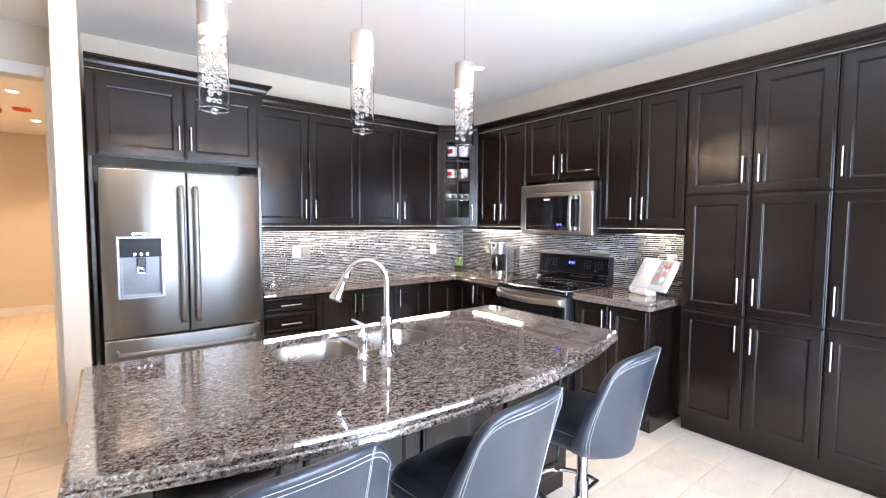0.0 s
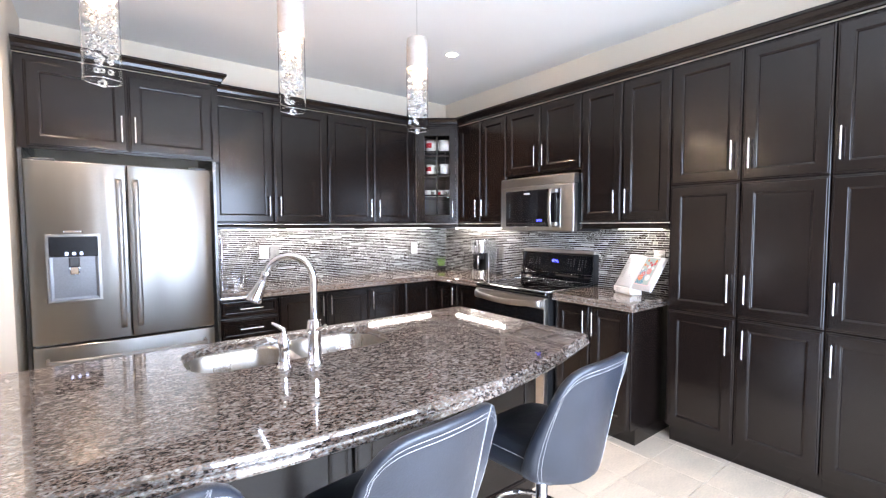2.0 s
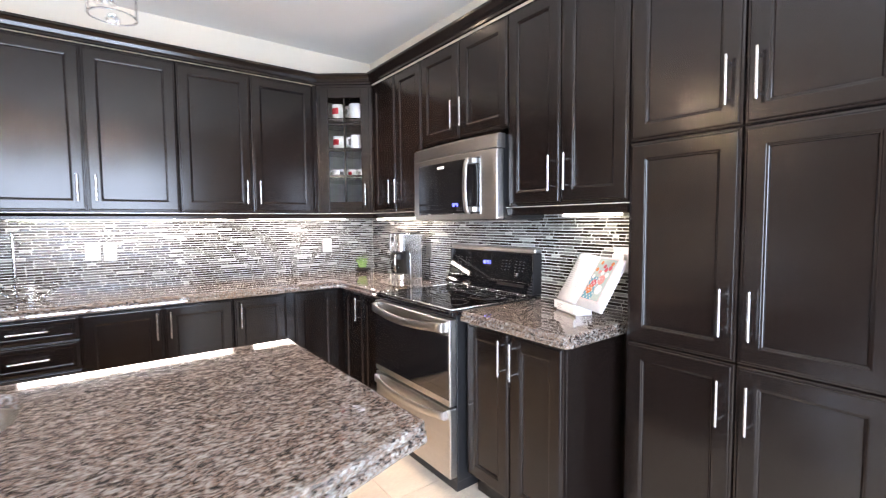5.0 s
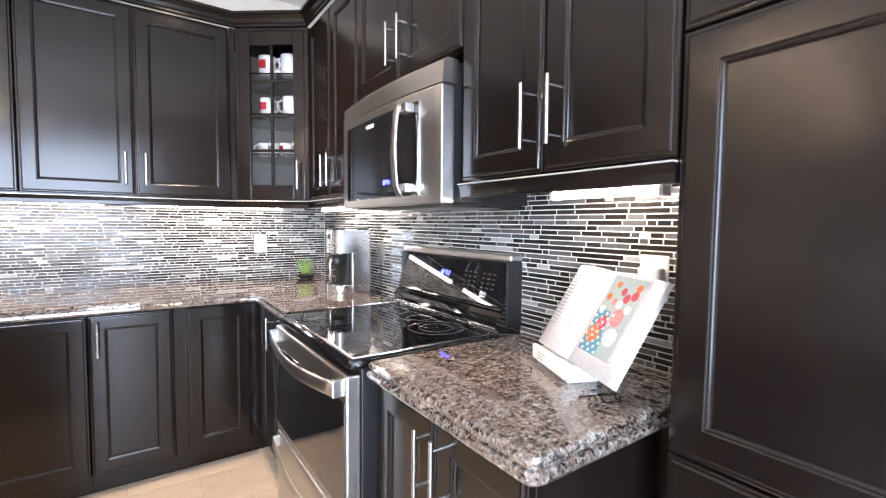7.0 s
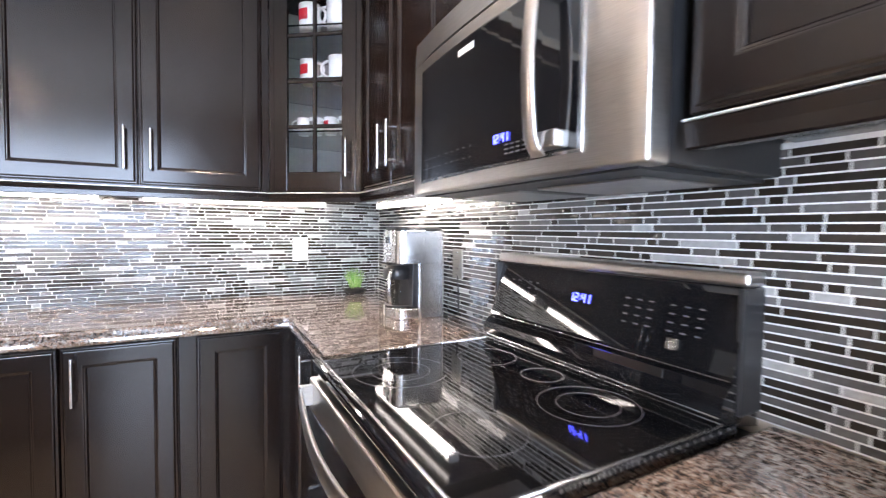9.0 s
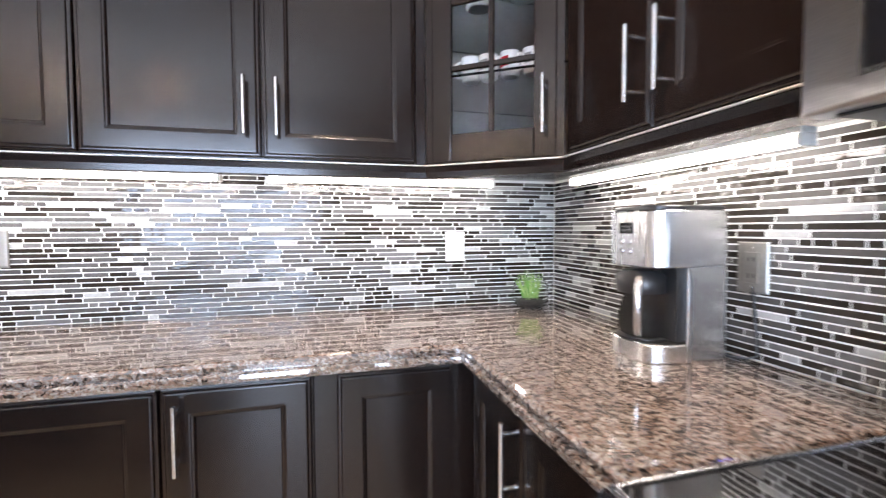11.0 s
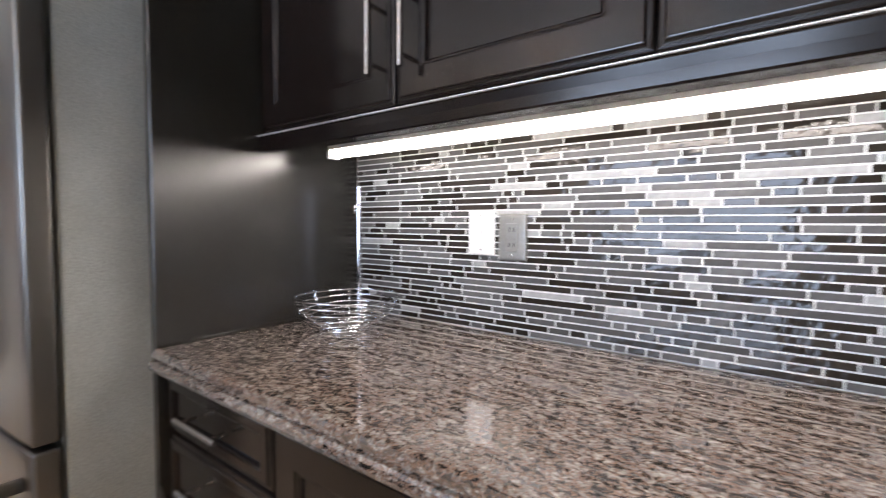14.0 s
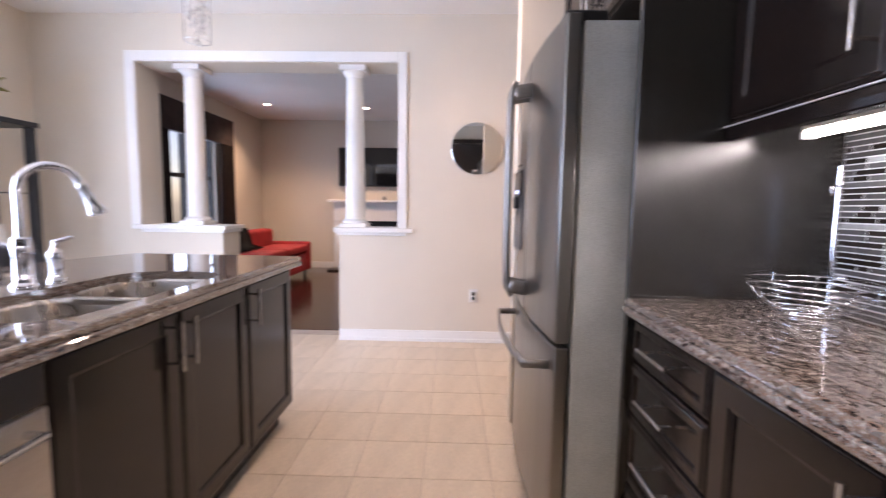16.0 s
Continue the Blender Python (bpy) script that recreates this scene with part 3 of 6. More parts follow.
b = box(0.022, 0.085, 0, 0.02, UZ0, UZ1 - 0.01, 0.003)
box(CW - 0.085, CW - 0.022, 0, 0.02, UZ0, UZ1 - 0.01, 0.003, 2, b)
box(0.085, CW - 0.085, 0, 0.02, UZ0, UZ0 + 0.085, 0.003, 2, b)
box(0.085, CW - 0.085, 0, 0.02, UZ1 - 0.095, UZ1 - 0.01, 0.003, 2, b)
for x in (0.0, CW - 0.021):
    part("side_stile", box(x, x + 0.021, 0.004, 0.024, UZ0, UZ1 - 0.021), M_CAB, cc)
dz0, dz1 = UZ0 + 0.085, UZ1 - 0.095
bars = [box(CW / 2 - 0.008, CW / 2 + 0.008, 0.003, 0.017, dz0, dz1, 0.002, 1)]
for i in (1, 2, 3):
    z = dz0 + (dz1 - dz0) * i / 4
    bars.append(box(0.085, CW - 0.085, 0.004, 0.016, z - 0.008, z + 0.008, 0.002, 1))
gd = part("door", b, M_CAB, cc, "dark door frame with eight small panes")
for b in bars:
    part("glazing_bar", b, M_CAB, gd)
part("pane", box(0.08, CW - 0.08, 0.009, 0.011, dz0 - 0.005, dz1 + 0.005), M_PANE, gd, "clear glass pane")
hd = new("handle", bar_handle(0.16))
hd.parent = gd
hd.matrix_basis = pose(CW - 0.055, 0, UZ0 + 0.14)

# cabinet and panels round the fridge
fc = cabinet("fridge_cabinet", pose(-0.025, 3.60, 0), 1.05, 1.875, UZ1, YB - 3.60, [
    (0.04, 0.525, 1.885, UZ1 - 0.03, (0.525 - 0.035, 2.03)), (0.525, 1.01, 1.885, UZ1 - 0.03, (0.525 + 0.035, 2.03))], ESP + " cabinet above the fridge with two closed doors")
M_PANEL = mat("veneered_panel", (0.022, 0.020, 0.016), 0.27, spec=1.0, vary=0.04, scale=1.5, fine=0.02, fine_scale=300, bump=0, stretch=(1, 1, 0.4), rough_vary=0.01)
part("side_panel", box(0.0, 0.022, 0.0, YB - 3.60, 0, 1.874, 0.002, 1), M_PANEL, fc)
part("side_panel", box(1.0, 1.022, 0.0, YB - 3.60, 0, 1.874, 0.002, 1), M_PANEL, fc)

# base cabinets
FB = 3.614
FXB = 2.933
BZ = (0.115, 0.873)
cabinet("drawer_cabinet", pose(1.0, FB, 0), 0.414, 0, 0.877, YB - FB, [
    (0, 0.414, 0.740, BZ[1], (0.207, 0.807), True), (0, 0.414, 0.575, 0.738, (0.207, 0.657), True), (0, 0.414, 0.35, 0.573, (0.207, 0.475), True), (0, 0.414, BZ[0], 0.348, (0.207, 0.25), True)],
    ESP + " base cabinet with four drawers", toe=0.105, group="base cabinets")
cabinet("base_cabinet", pose(1.414, FB, 0), 0.776, 0, 0.877, YB - FB, [
    (0, 0.388, *BZ, (0.388 - 0.035, 0.76)), (0.388, 0.776, *BZ, (0.388 + 0.035, 0.76))], ESP + " base cabinet with two closed doors", toe=0.105, group="base cabinets")
cabinet("base_cabinet", pose(2.19, FB, 0), 0.34, 0, 0.877, YB - FB, [(0, 0.338, *BZ, (0.04, 0.76))], ESP + " base cabinet with one closed door", toe=0.105, group="base cabinets")
cabinet("corner_base_cabinet", pose(2.53, FB, 0), XR - 2.53, 0, 0.877, YB - FB, [(0.055, 0.365, *BZ)], ESP + " blind corner base cabinet", toe=0.105, group="base cabinets")
cabinet("base_cabinet", east(FB, FXB), FB - 2.945, 0, 0.877, XR - FXB, [(0.03, 0.34, *BZ, (0.305, 0.76)), (0.34, 0.64, *BZ)], ESP + " base cabinet between corner and stove", toe=0.105, group="base cabinets")
cabinet("base_cabinet", east(2.155, FXB), 0.585, 0, 0.877, XR - FXB, [(0.0, 0.29, *BZ, (0.29 - 0.035, 0.76)), (0.29, 0.58, *BZ, (0.29 + 0.035, 0.76))], ESP + " base cabinet beside the stove with two closed doors", toe=0.105, group="base cabinets")


# ---- worktops ----
THK = 0.052
EDGE = [(0.008, 0.0), (0.001, 0.004), (-0.002, 0.012), (-0.001, 0.021), (0.003, 0.0255), (0.010, 0.0268), (0.010, 0.0305), (0.004, 0.033), (0.003, 0.042), (0.007, 0.049), (0.014, THK)]


def slab(points, z, profile=None):
    """A worktop with a moulded edge: plan points anticlockwise; profile: (inset, height) from the bottom up."""
    profile = profile or EDGE
    b = bmesh.new()
    pts = [Vector(p) for p in points]
    c = len(pts)
    offs = []
    for i in range(c):
        d0, d1 = (pts[i] - pts[i - 1]).normalized(), (pts[(i + 1) % c] - pts[i]).normalized()
        n0, n1 = Vector((-d0.y, d0.x)), Vector((-d1.y, d1.x))
        n = (n0 + n1).normalized()
        offs.append(n / max(0.4, n.dot(n0)))
    rings = [[b.verts.new((*(p + o * i), z + h)) for p, o in zip(pts, offs)] for i, h in profile]
    for a, d in zip(rings, rings[1:]):
        for k in range(c):
            b.faces.new((a[k], a[(k + 1) % c], d[(k + 1) % c], d[k]))
    b.faces.new(rings[0][::-1])
    b.faces.new(rings[-1])
    b.normal_update()
    bmesh.ops.triangulate(b, faces=[f for f in b.faces if len(f.verts) > 4])
    return finish(b)


def rounded(points, radii, seg=5):
    """Plan points with rounded corners."""
    out = []
    pts = [Vector(p) for p in points]
    for i, p in enumerate(pts):
        r = radii[i] if isinstance(radii, (list, tuple)) else radii
        if not r:
            out.append(tuple(p))
            continue
        u, v = (pts[i - 1] - p).normalized(), (pts[(i + 1) % len(pts)] - p).normalized()
        for k in range(seg + 1):
            t = k / seg
            out.append(tuple((p + u * r) * (1 - t) ** 2 + 2 * t * (1 - t) * p + (p + v * r) * t * t))
    return out


TOP = 0.915
WTOP = 0.930
tagged(part("worktop", slab(rounded([(1.0, 3.586), (2.905, 3.586), (2.905, 2.94), (XR - 0.002, 2.94), (XR - 0.002, YB - 0.002), (1.0, YB - 0.002)], [0, 0, 0.012, 0, 0, 0], 4), WTOP - THK), M_GRANITE), "polished brown granite worktop on the base cabinets", "worktop")
tagged(part("worktop", slab(rounded([(2.905, 1.535), (XR - 0.002, 1.535), (XR - 0.002, 2.165), (2.905, 2.165)], [0.03, 0, 0, 0.012], 4), WTOP - THK), M_GRANITE), "polished brown granite worktop between stove and pantry", "worktop")


# ---- island ----
isl = thing("kitchen_island", pose(0, 0, 0), "dark wood island with panelled sides under a granite top", "island")
IX0, IX1, IY0, IY1 = 0.005, 2.045, 1.53, 2.205
b = box(IX0 + 0.02, IX1 - 0.02, IY0 + 0.02, IY1 - 0.02, 0.105, 0.64)
for q in ((IX0 + 0.02, IX1 - 0.02, IY0 + 0.02, IY0 + 0.05), (IX0 + 0.02, IX1 - 0.02, IY1 - 0.0225, IY1 - 0.02), (IX0 + 0.02, IX0 + 0.05, IY0 + 0.05, IY1 - 0.0225), (IX1 - 0.05, IX1 - 0.02, IY0 + 0.05, IY1 - 0.0225)):
    box(*q, 0.64, 0.861, 0, 1, b)
part("body", b, M_CAB, isl)
part("toe_kick", box(IX0 + 0.03, IX1 - 0.03, IY0 + 0.03, IY1 - 0.075, 0, 0.105), M_CAB, isl)


def island_leaf(x0, x1, m, grip=None, name="door"):
    o = leaf(isl, x0, x1, 0.115, 0.860, 0.0, grip, name=name)
    o.matrix_basis = m @ o.matrix_basis
    return o


NS = pose(IX1, IY1, 0, 0, 0, 180)
island_leaf(IX1 - 1.44 + 0.0, IX1 - 0.975, NS, (IX1 - 0.975 - 0.035, 0.75))
island_leaf(IX1 - 0.975, IX1 - 0.51, NS, (IX1 - 0.975 + 0.035, 0.75))
island_leaf(IX1 - 0.51, IX1 - 0.01, NS, (IX1 - 0.51 + 0.04, 0.75))
SS = pose(0, IY0, 0)
for k in range(4):
    island_leaf(IX0 + 0.04 + k * 0.495, IX0 + 0.04 + k * 0.495 + 0.475, SS, name="panel")
island_leaf(0.04, 0.63, pose(IX1, IY0, 0, 0, 0, 90), name="panel")
island_leaf(0.04, 0.63, pose(IX0, IY1, 0, 0, 0, -90), name="panel")
# dishwasher in the island
dw = thing("dishwasher", pose(IX1 - 0.005, IY1 + 0.012, 0, 0, 0, 180), "stainless steel dishwasher built into the island", "dishwasher")
part("door", box(0.0, 0.595, 0.0, 0.03, 0.115, 0.76, 0.006), M_STEEL, dw)
part("control_panel", box(0.0, 0.595, 0.002, 0.03, 0.764, 0.856, 0.004), M_BLACK, dw)
part("handle", tube([(0.05, 0.0, 0.72), (0.05, -0.04, 0.72), (0.545, -0.04, 0.72), (0.545, 0.0, 0.72)], 0.009, 10), M_HANDLE, dw)

front = []
for k in range(25):
    t = k / 24
    x = -0.075 + t * 2.195
    front.append((x, 1.325 - 0.205 * (1 - (2 * t - 1) ** 2) - (0.02 * (1 - t))))
outline = rounded([front[0]], 0) + front[1:-1] + [(2.115, 1.315), (2.128, 1.335), (2.115, 2.23), (2.10, 2.245), (-0.04, 2.245), (-0.062, 2.225)]
SX0, SX1, SY0, SY1 = 0.568, 1.378, 1.778, 2.170


def top_with_hole(outer, hole, z):
    """The island top: moulded outer edge, and a cut-out with an upright polished edge."""
    b = bmesh.new()
    pts = [Vector(p) for p in outer]
    c = len(pts)
    offs = []
    for i in range(c):
        d0, d1 = (pts[i] - pts[i - 1]).normalized(), (pts[(i + 1) % c] - pts[i]).normalized()
        n0, n1 = Vector((-d0.y, d0.x)), Vector((-d1.y, d1.x))
        n = (n0 + n1).normalized()
        offs.append(n / max(0.4, n.dot(n0)))
    rings = [[b.verts.new((*(p + o * i), z + h)) for p, o in zip(pts, offs)] for i, h in EDGE]
    for a, d in zip(rings, rings[1:]):
        for k in range(c):
            b.faces.new((a[k], a[(k + 1) % c], d[(k + 1) % c], d[k]))
    lo = [b.verts.new((x, y, z)) for x, y in hole]
    hi = [b.verts.new((x, y, z + THK)) for x, y in hole]
    h = len(hole)
    for k in range(h):
        b.faces.new((lo[k], hi[k], hi[(k + 1) % h], lo[(k + 1) % h]))
    b.edges.ensure_lookup_table()
    for outer_ring, inner in ((rings[-1], hi), (rings[0], lo)):
        es = [b.edges.get((r[k], r[(k + 1) % len(r)])) for r in (outer_ring, inner) for k in range(len(r))]
        bmesh.ops.triangle_fill(b, use_beauty=True, use_dissolve=False, edges=es)
    return finish(b)


sink_hole = rounded([(SX0, SY0), (SX1, SY0), (SX1, SY1), (SX0, SY1)], 0.15, 8)
tagged(part("island_worktop", top_with_hole(outline, sink_hole, TOP - THK), M_GRANITE), "bowed polished brown granite top on the island", "worktop")

M_SINK = mat("sink_steel", (0.43, 0.395, 0.355), 0.28, 1.0, vary=0.03, scale=4, fine=0.05, fine_scale=80, bump=0.01, stretch=(6, 0.5, 1))
sk = thing("sink", pose(0, 0, 0), "double bowl stainless steel undermount sink in the island", "sink")


def bowl(x0, x1, y0, y1, depth):
    b = bmesh.new()
    rings = []
    for inset, z in ((-0.012, 0.0), (0.0, 0.0), (0.006, -0.012), (0.012, -0.10), (0.03, -depth + 0.02), (0.06, -depth)):
        p = rounded([(x0 + inset, y0 + inset), (x1 - inset, y0 + inset), (x1 - inset, y1 - inset), (x0 + inset, y1 - inset)], 0.12, 8)
        rings.append([b.verts.new((x, y, TOP - 0.030 + z)) for x, y in p])
    for a, c in zip(rings, rings[1:]):
        for k in range(len(a)):
            b.faces.new((a[k], a[(k + 1) % len(a)], c[(k + 1) % len(a)], c[k])).smooth = True
    b.faces.new(rings[-1])
    finish(b)
    bmesh.ops.reverse_faces(b, faces=b.faces)
    return b


part("bowl", bowl(SX0 + 0.003, 0.948, SY0 + 0.003, SY1 - 0.003, 0.20), M_SINK, sk)
part("bowl", bowl(0.970, SX1 - 0.003, SY0 + 0.003, SY1 - 0.003, 0.18), M_SINK, sk)
part("divider", box(0.940, 0.978, SY0 + 0.012, SY1 - 0.012, TOP - 0.050, TOP - 0.0285, 0.005), M_SINK, sk)
for x in (0.765, 1.17):
    part("drain", lathe([(0.044, 0), (0.044, 0.004), (0.036, 0.005), (0.03, 0.002)], 24, m=pose(x, 1.97, TOP - (0.230 if x < 0.9 else 0.210))), M_CHROME, sk)

# faucet and soap pump
fa = thing("faucet", pose(0.960, 1.695, TOP), "tall chrome gooseneck kitchen faucet beside the sink", "faucet")
part("base", lathe([(0.034, 0), (0.034, 0.008), (0.028, 0.014), (0.0255, 0.02), (0.0245, 0.10), (0.0265, 0.112), (0.0265, 0.14), (0.024, 0.147), (0.0245, 0.155), (0.02, 0.162)], 28), M_CHROME, fa)
arc = [(0, 0, 0.15), (0, 0, 0.30)]
dirx, diry = -0.86, 0.51
for k in range(13):
    a = math.pi * (1 - k / 12 * 0.90)
    r = 0.085
    c = 0.085
    arc.append((dirx * (c + r * math.cos(a)), diry * (c + r * math.cos(a)), 0.31 + r * math.sin(a)))
part("spout", tube(arc, 0.0128, 14), M_CHROME, fa)
end = Vector(arc[-1])
d = (end - Vector(arc[-2])).normalized()
q = d.to_track_quat("Z", "Y").to_matrix().to_4x4()
part("spray_head", lathe([(0.0145, -0.004), (0.0165, 0.0), (0.0165, 0.012), (0.0145, 0.016), (0.0155, 0.04), (0.021, 0.075), (0.0275, 0.10), (0.0285, 0.108), (0.025, 0.112)], 24, m=Matrix.Translation(end) @ q), M_CHROME, fa)
part("lever", tube([(0.0, -0.022, 0.128), (0.004, -0.040, 0.132), (0.008, -0.062, 0.142), (0.010, -0.080, 0.150)], 0.006, 10, radii=[0.009, 0.007, 0.0055, 0.006]), M_CHROME, fa)
so = thing("soap_pump", pose(0.850, 1.702, TOP), "chrome soap pump beside the faucet", "soap pump")
part("body", lathe([(0.026, 0), (0.026, 0.007), (0.021, 0.012), (0.0185, 0.02), (0.0175, 0.065), (0.021, 0.075), (0.021, 0.10), (0.017, 0.108), (0.011, 0.115), (0.010, 0.128)], 24), M_CHROME, so)
part("nozzle", tube([(0, 0, 0.12), (0, 0, 0.138), (-0.012, 0.016, 0.146), (-0.026, 0.042, 0.156)], 0.006, 10, radii=[0.008, 0.009, 0.007, 0.0055]), M_CHROME, so)


# ---- bar stools ----
def stool():
    st = thing("bar_stool", pose(0, 0, 0), "black leather swivel bar stool with white stitching and chrome pole", "bar stool", "stools at the island")
    part("base", lathe([(0.205, 0), (0.205, 0.006), (0.19, 0.014), (0.06, 0.028), (0.035, 0.04), (0.03, 0.06)], 40), M_CHROME, st)
    part("pole", lathe([(0.029, 0.05), (0.029, 0.36), (0.022, 0.362), (0.022, 0.56)], 24), M_CHROME, st)
    ring = []
    for k in range(17):
        a = math.radians(-15 + 210 * k / 16)
        ring.append((0.15 * math.cos(a), 0.05 + 0.17 * math.sin(a), 0.29))
    rb = tube([(0.026, 0, 0.29)] + ring + [(-0.026, 0, 0.29)], 0.0105, 10)
    part("footrest", rb, M_CHROME, st)
    # seat cushion
    b = bmesh.new()
    rings = []
    for inset, z in ((0.05, 0.565), (0.012, 0.575), (0.0, 0.60), (0.0, 0.64), (0.010, 0.662), (0.035, 0.674), (0.10, 0.672)):
        w, y0, y1 = 0.205 - inset, -0.150 + inset, 0.215 - inset
        p = rounded([(-w, y0), (w, y0), (w * 0.98, y1), (-w * 0.98, y1)], 0.10 - 0.4 * inset, 6)
        rings.append([b.verts.new((x, y, z + 0.012 * (y > 0) * (y / 0.2) ** 2 * -1)) for x, y in p])
    for a, c in zip(rings, rings[1:]):
        for k in range(len(a)):
            b.faces.new((a[k], a[(k + 1) % len(a)], c[(k + 1) % len(a)], c[k])).smooth = True
    b.faces.new(rings[0][::-1])
    b.faces.new(rings[-1])
    seat = part("seat", finish(b), M_LEATHER, st)

    def shell(u, v, side):
        """Back shell: u from -1 to 1 across, v from 0 to 1 upwards; side 0 outer, 1 inner."""
        half = 0.205 + 0.022 * math.sin(math.pi * min(1, v * 1.1)) + 0.012 * v
        squash = 1.0
        if v < 0.22:
            squash = 0.80 + 0.20 * math.sqrt(max(0, 1 - ((0.22 - v) / 0.22) ** 2))
        x = u * half * squash
        y = -0.205 - 0.075 * v ** 1.4 + 0.10 * abs(u) ** 2.4 * (1 - 0.35 * v)
        top = 0.985 - 0.012 * u * u - 0.095 * abs(u) ** 6
        z = 0.555 + (top - 0.555) * v
        if side:
            y += 0.052 - 0.022 * v
        return (x, y, z)
    nu, nv = 20, 14
    b = bmesh.new()
    grids = []
    for s in (0, 1):
        grids.append([[b.verts.new(shell(-1 + 2 * i / nu, j / nv, s)) for i in range(nu + 1)] for j in range(nv + 1)])
    for s, g in enumerate(grids):
        for j in range(nv):
            for i in range(nu):
                f = (g[j][i], g[j][i + 1], g[j + 1][i + 1], g[j + 1][i])
                b.faces.new(f if s == 0 else f[::-1]).smooth = True
    o, n_ = grids
    for i in range(nu):
        b.faces.new((o[nv][i], o[nv][i + 1], n_[nv][i + 1], n_[nv][i])).smooth = True
        b.faces.new((o[0][i + 1], o[0][i], n_[0][i], n_[0][i + 1])).smooth = True
    for j in range(nv):
        b.faces.new((o[j + 1][0], o[j][0], n_[j][0], n_[j + 1][0])).smooth = True
        b.faces.new((o[j][nu], o[j + 1][nu], n_[j + 1][nu], n_[j][nu])).smooth = True
    finish(b, True)
    rim = [e for e in b.edges if len(e.link_faces) == 2 and e.calc_face_angle(0) > 0.9]
    bmesh.ops.bevel(b, geom=rim, offset=0.012, segments=3, affect="EDGES", profile=0.6)
    for f in b.faces:
        f.smooth = True
    back = part("backrest", b, M_LEATHER, st)

    def seam(name, line):
        pts = []
        for u, v in line:
            x, y, z = shell(u, v, 0)
            pts.append((x, y - 0.0016, z))
        return part(name, tube(pts, 0.0006, 5), M_STITCH, back, "white contrast stitching")
    for du in (-0.012, 0.012):
        seam("stitching", [(0.42 + du + 0.20 * k / 20, k / 20) for k in range(1, 21)])
    seam("stitching", [(-0.94, k / 20) for k in range(1, 20)] + [(-0.93 + 1.86 * k / 24, 0.955) for k in range(25)] + [(0.94, k / 20) for k in range(19, 0, -1)])
    seam("stitching", [(-0.90, k / 20) for k in range(1, 19)] + [(-0.89 + 1.78 * k / 24, 0.925) for k in range(25)])
    sp = []
    for x, y in rounded([(-0.206, -0.12), (-0.206, 0.216), (0.206, 0.216), (0.206, -0.12)], [0, 0.10, 0.10, 0], 8):
        sp.append((x, y, 0.648 - 0.012 * (y > 0) * (y / 0.2) ** 2))
    part("stitching", tube(sp, 0.0006, 5), M_STITCH, seat, "white contrast stitching")
    return st


first = stool()
first.matrix_basis = pose(1.635, 1.185, 0, 0, 0, 4)
copy_thing(first, pose(0.945, 1.150, 0, 0, 0, 6))
copy_thing(first, pose(0.335, 1.195, 0, 0, 0, 3))


# ---- pendants and pot lights ----
def pendant():
    p = thing("pendant_light", pose(0, 0, 0), "glass cylinder pendant light with hanging crystals and steel cap", "pendant light", "pendants above the island")
    part("cable", tube([(0, 0, 0.46), (0, 0, CEIL - 1.87 - 0.02)], 0.0016, 6), M_HANDLE, p)
    part("canopy", lathe([(0.055, CEIL - 1.87 - 0.024), (0.06, CEIL - 1.87 - 0.018), (0.06, CEIL - 1.87 - 0.001)], 24), M_STEEL, p)
    part("cap", lathe([(0.0505, 0.315), (0.0505, 0.452), (0.046, 0.46), (0.012, 0.462)], 32), M_CAPN, p, "satin nickel cap")
    part("cross_pin", tube([(-0.066, 0, 0.43), (0.066, 0, 0.43)], 0.0028, 8), M_CHROME, p)
    b = lathe([(0.0525, 0.02), (0.0525, 0.43)], 40, cap=False)
    lathe([(0.0495, 0.43), (0.0495, 0.02)], 40, b, cap=False)
    b.verts.ensure_lookup_table()
    sh = part("shade", b, M_PANE, p, "clear glass cylinder")
    sh.visible_shadow = False
    part("rim", tube([(0.051 * math.cos(a), 0.051 * math.sin(a), 0.02) for a in [2 * math.pi * k / 32 for k in range(32)]], 0.0019, 6, closed=True), M_GLASS, p)
    part("bulb", lathe([(0.004, 0.245), (0.016, 0.25), (0.020, 0.27), (0.018, 0.30), (0.012, 0.318)], 16), M_BULB, p, "glowing halogen bulb")
    rnd = random.Random(5)
    for k in range(15):
        a, r = k * 2.4, 0.024 + 0.014 * (k % 2)
        x, y = r * math.cos(a), r * math.sin(a)
        if k == 0:
            x = y = 0.0
        bottom = 0.0 if k == 0 else rnd.uniform(0.045, 0.13)
        b = tube([(x, y, 0.315), (x, y, bottom + 0.02)], 0.0006, 4)
        z = bottom
        big = 0.0145 if k == 0 else 0.0105
        while z < 0.30:
            s = big if z == bottom else rnd.uniform(0.005, 0.0105)
            lathe([(s * 0.08, z), (s * 0.75, z + s * 0.35), (s, z + s * 0.95), (s * 0.75, z + s * 1.5), (s * 0.08, z + s * 2.1)], 8, b, m=pose(x, y, 0))
            z += s * 2.1 + rnd.uniform(0.006, 0.02)
        for f in b.faces:
            f.smooth = False
        part("crystal_strand", b, M_CRYSTAL, p, "string of clear faceted crystals")
    return p


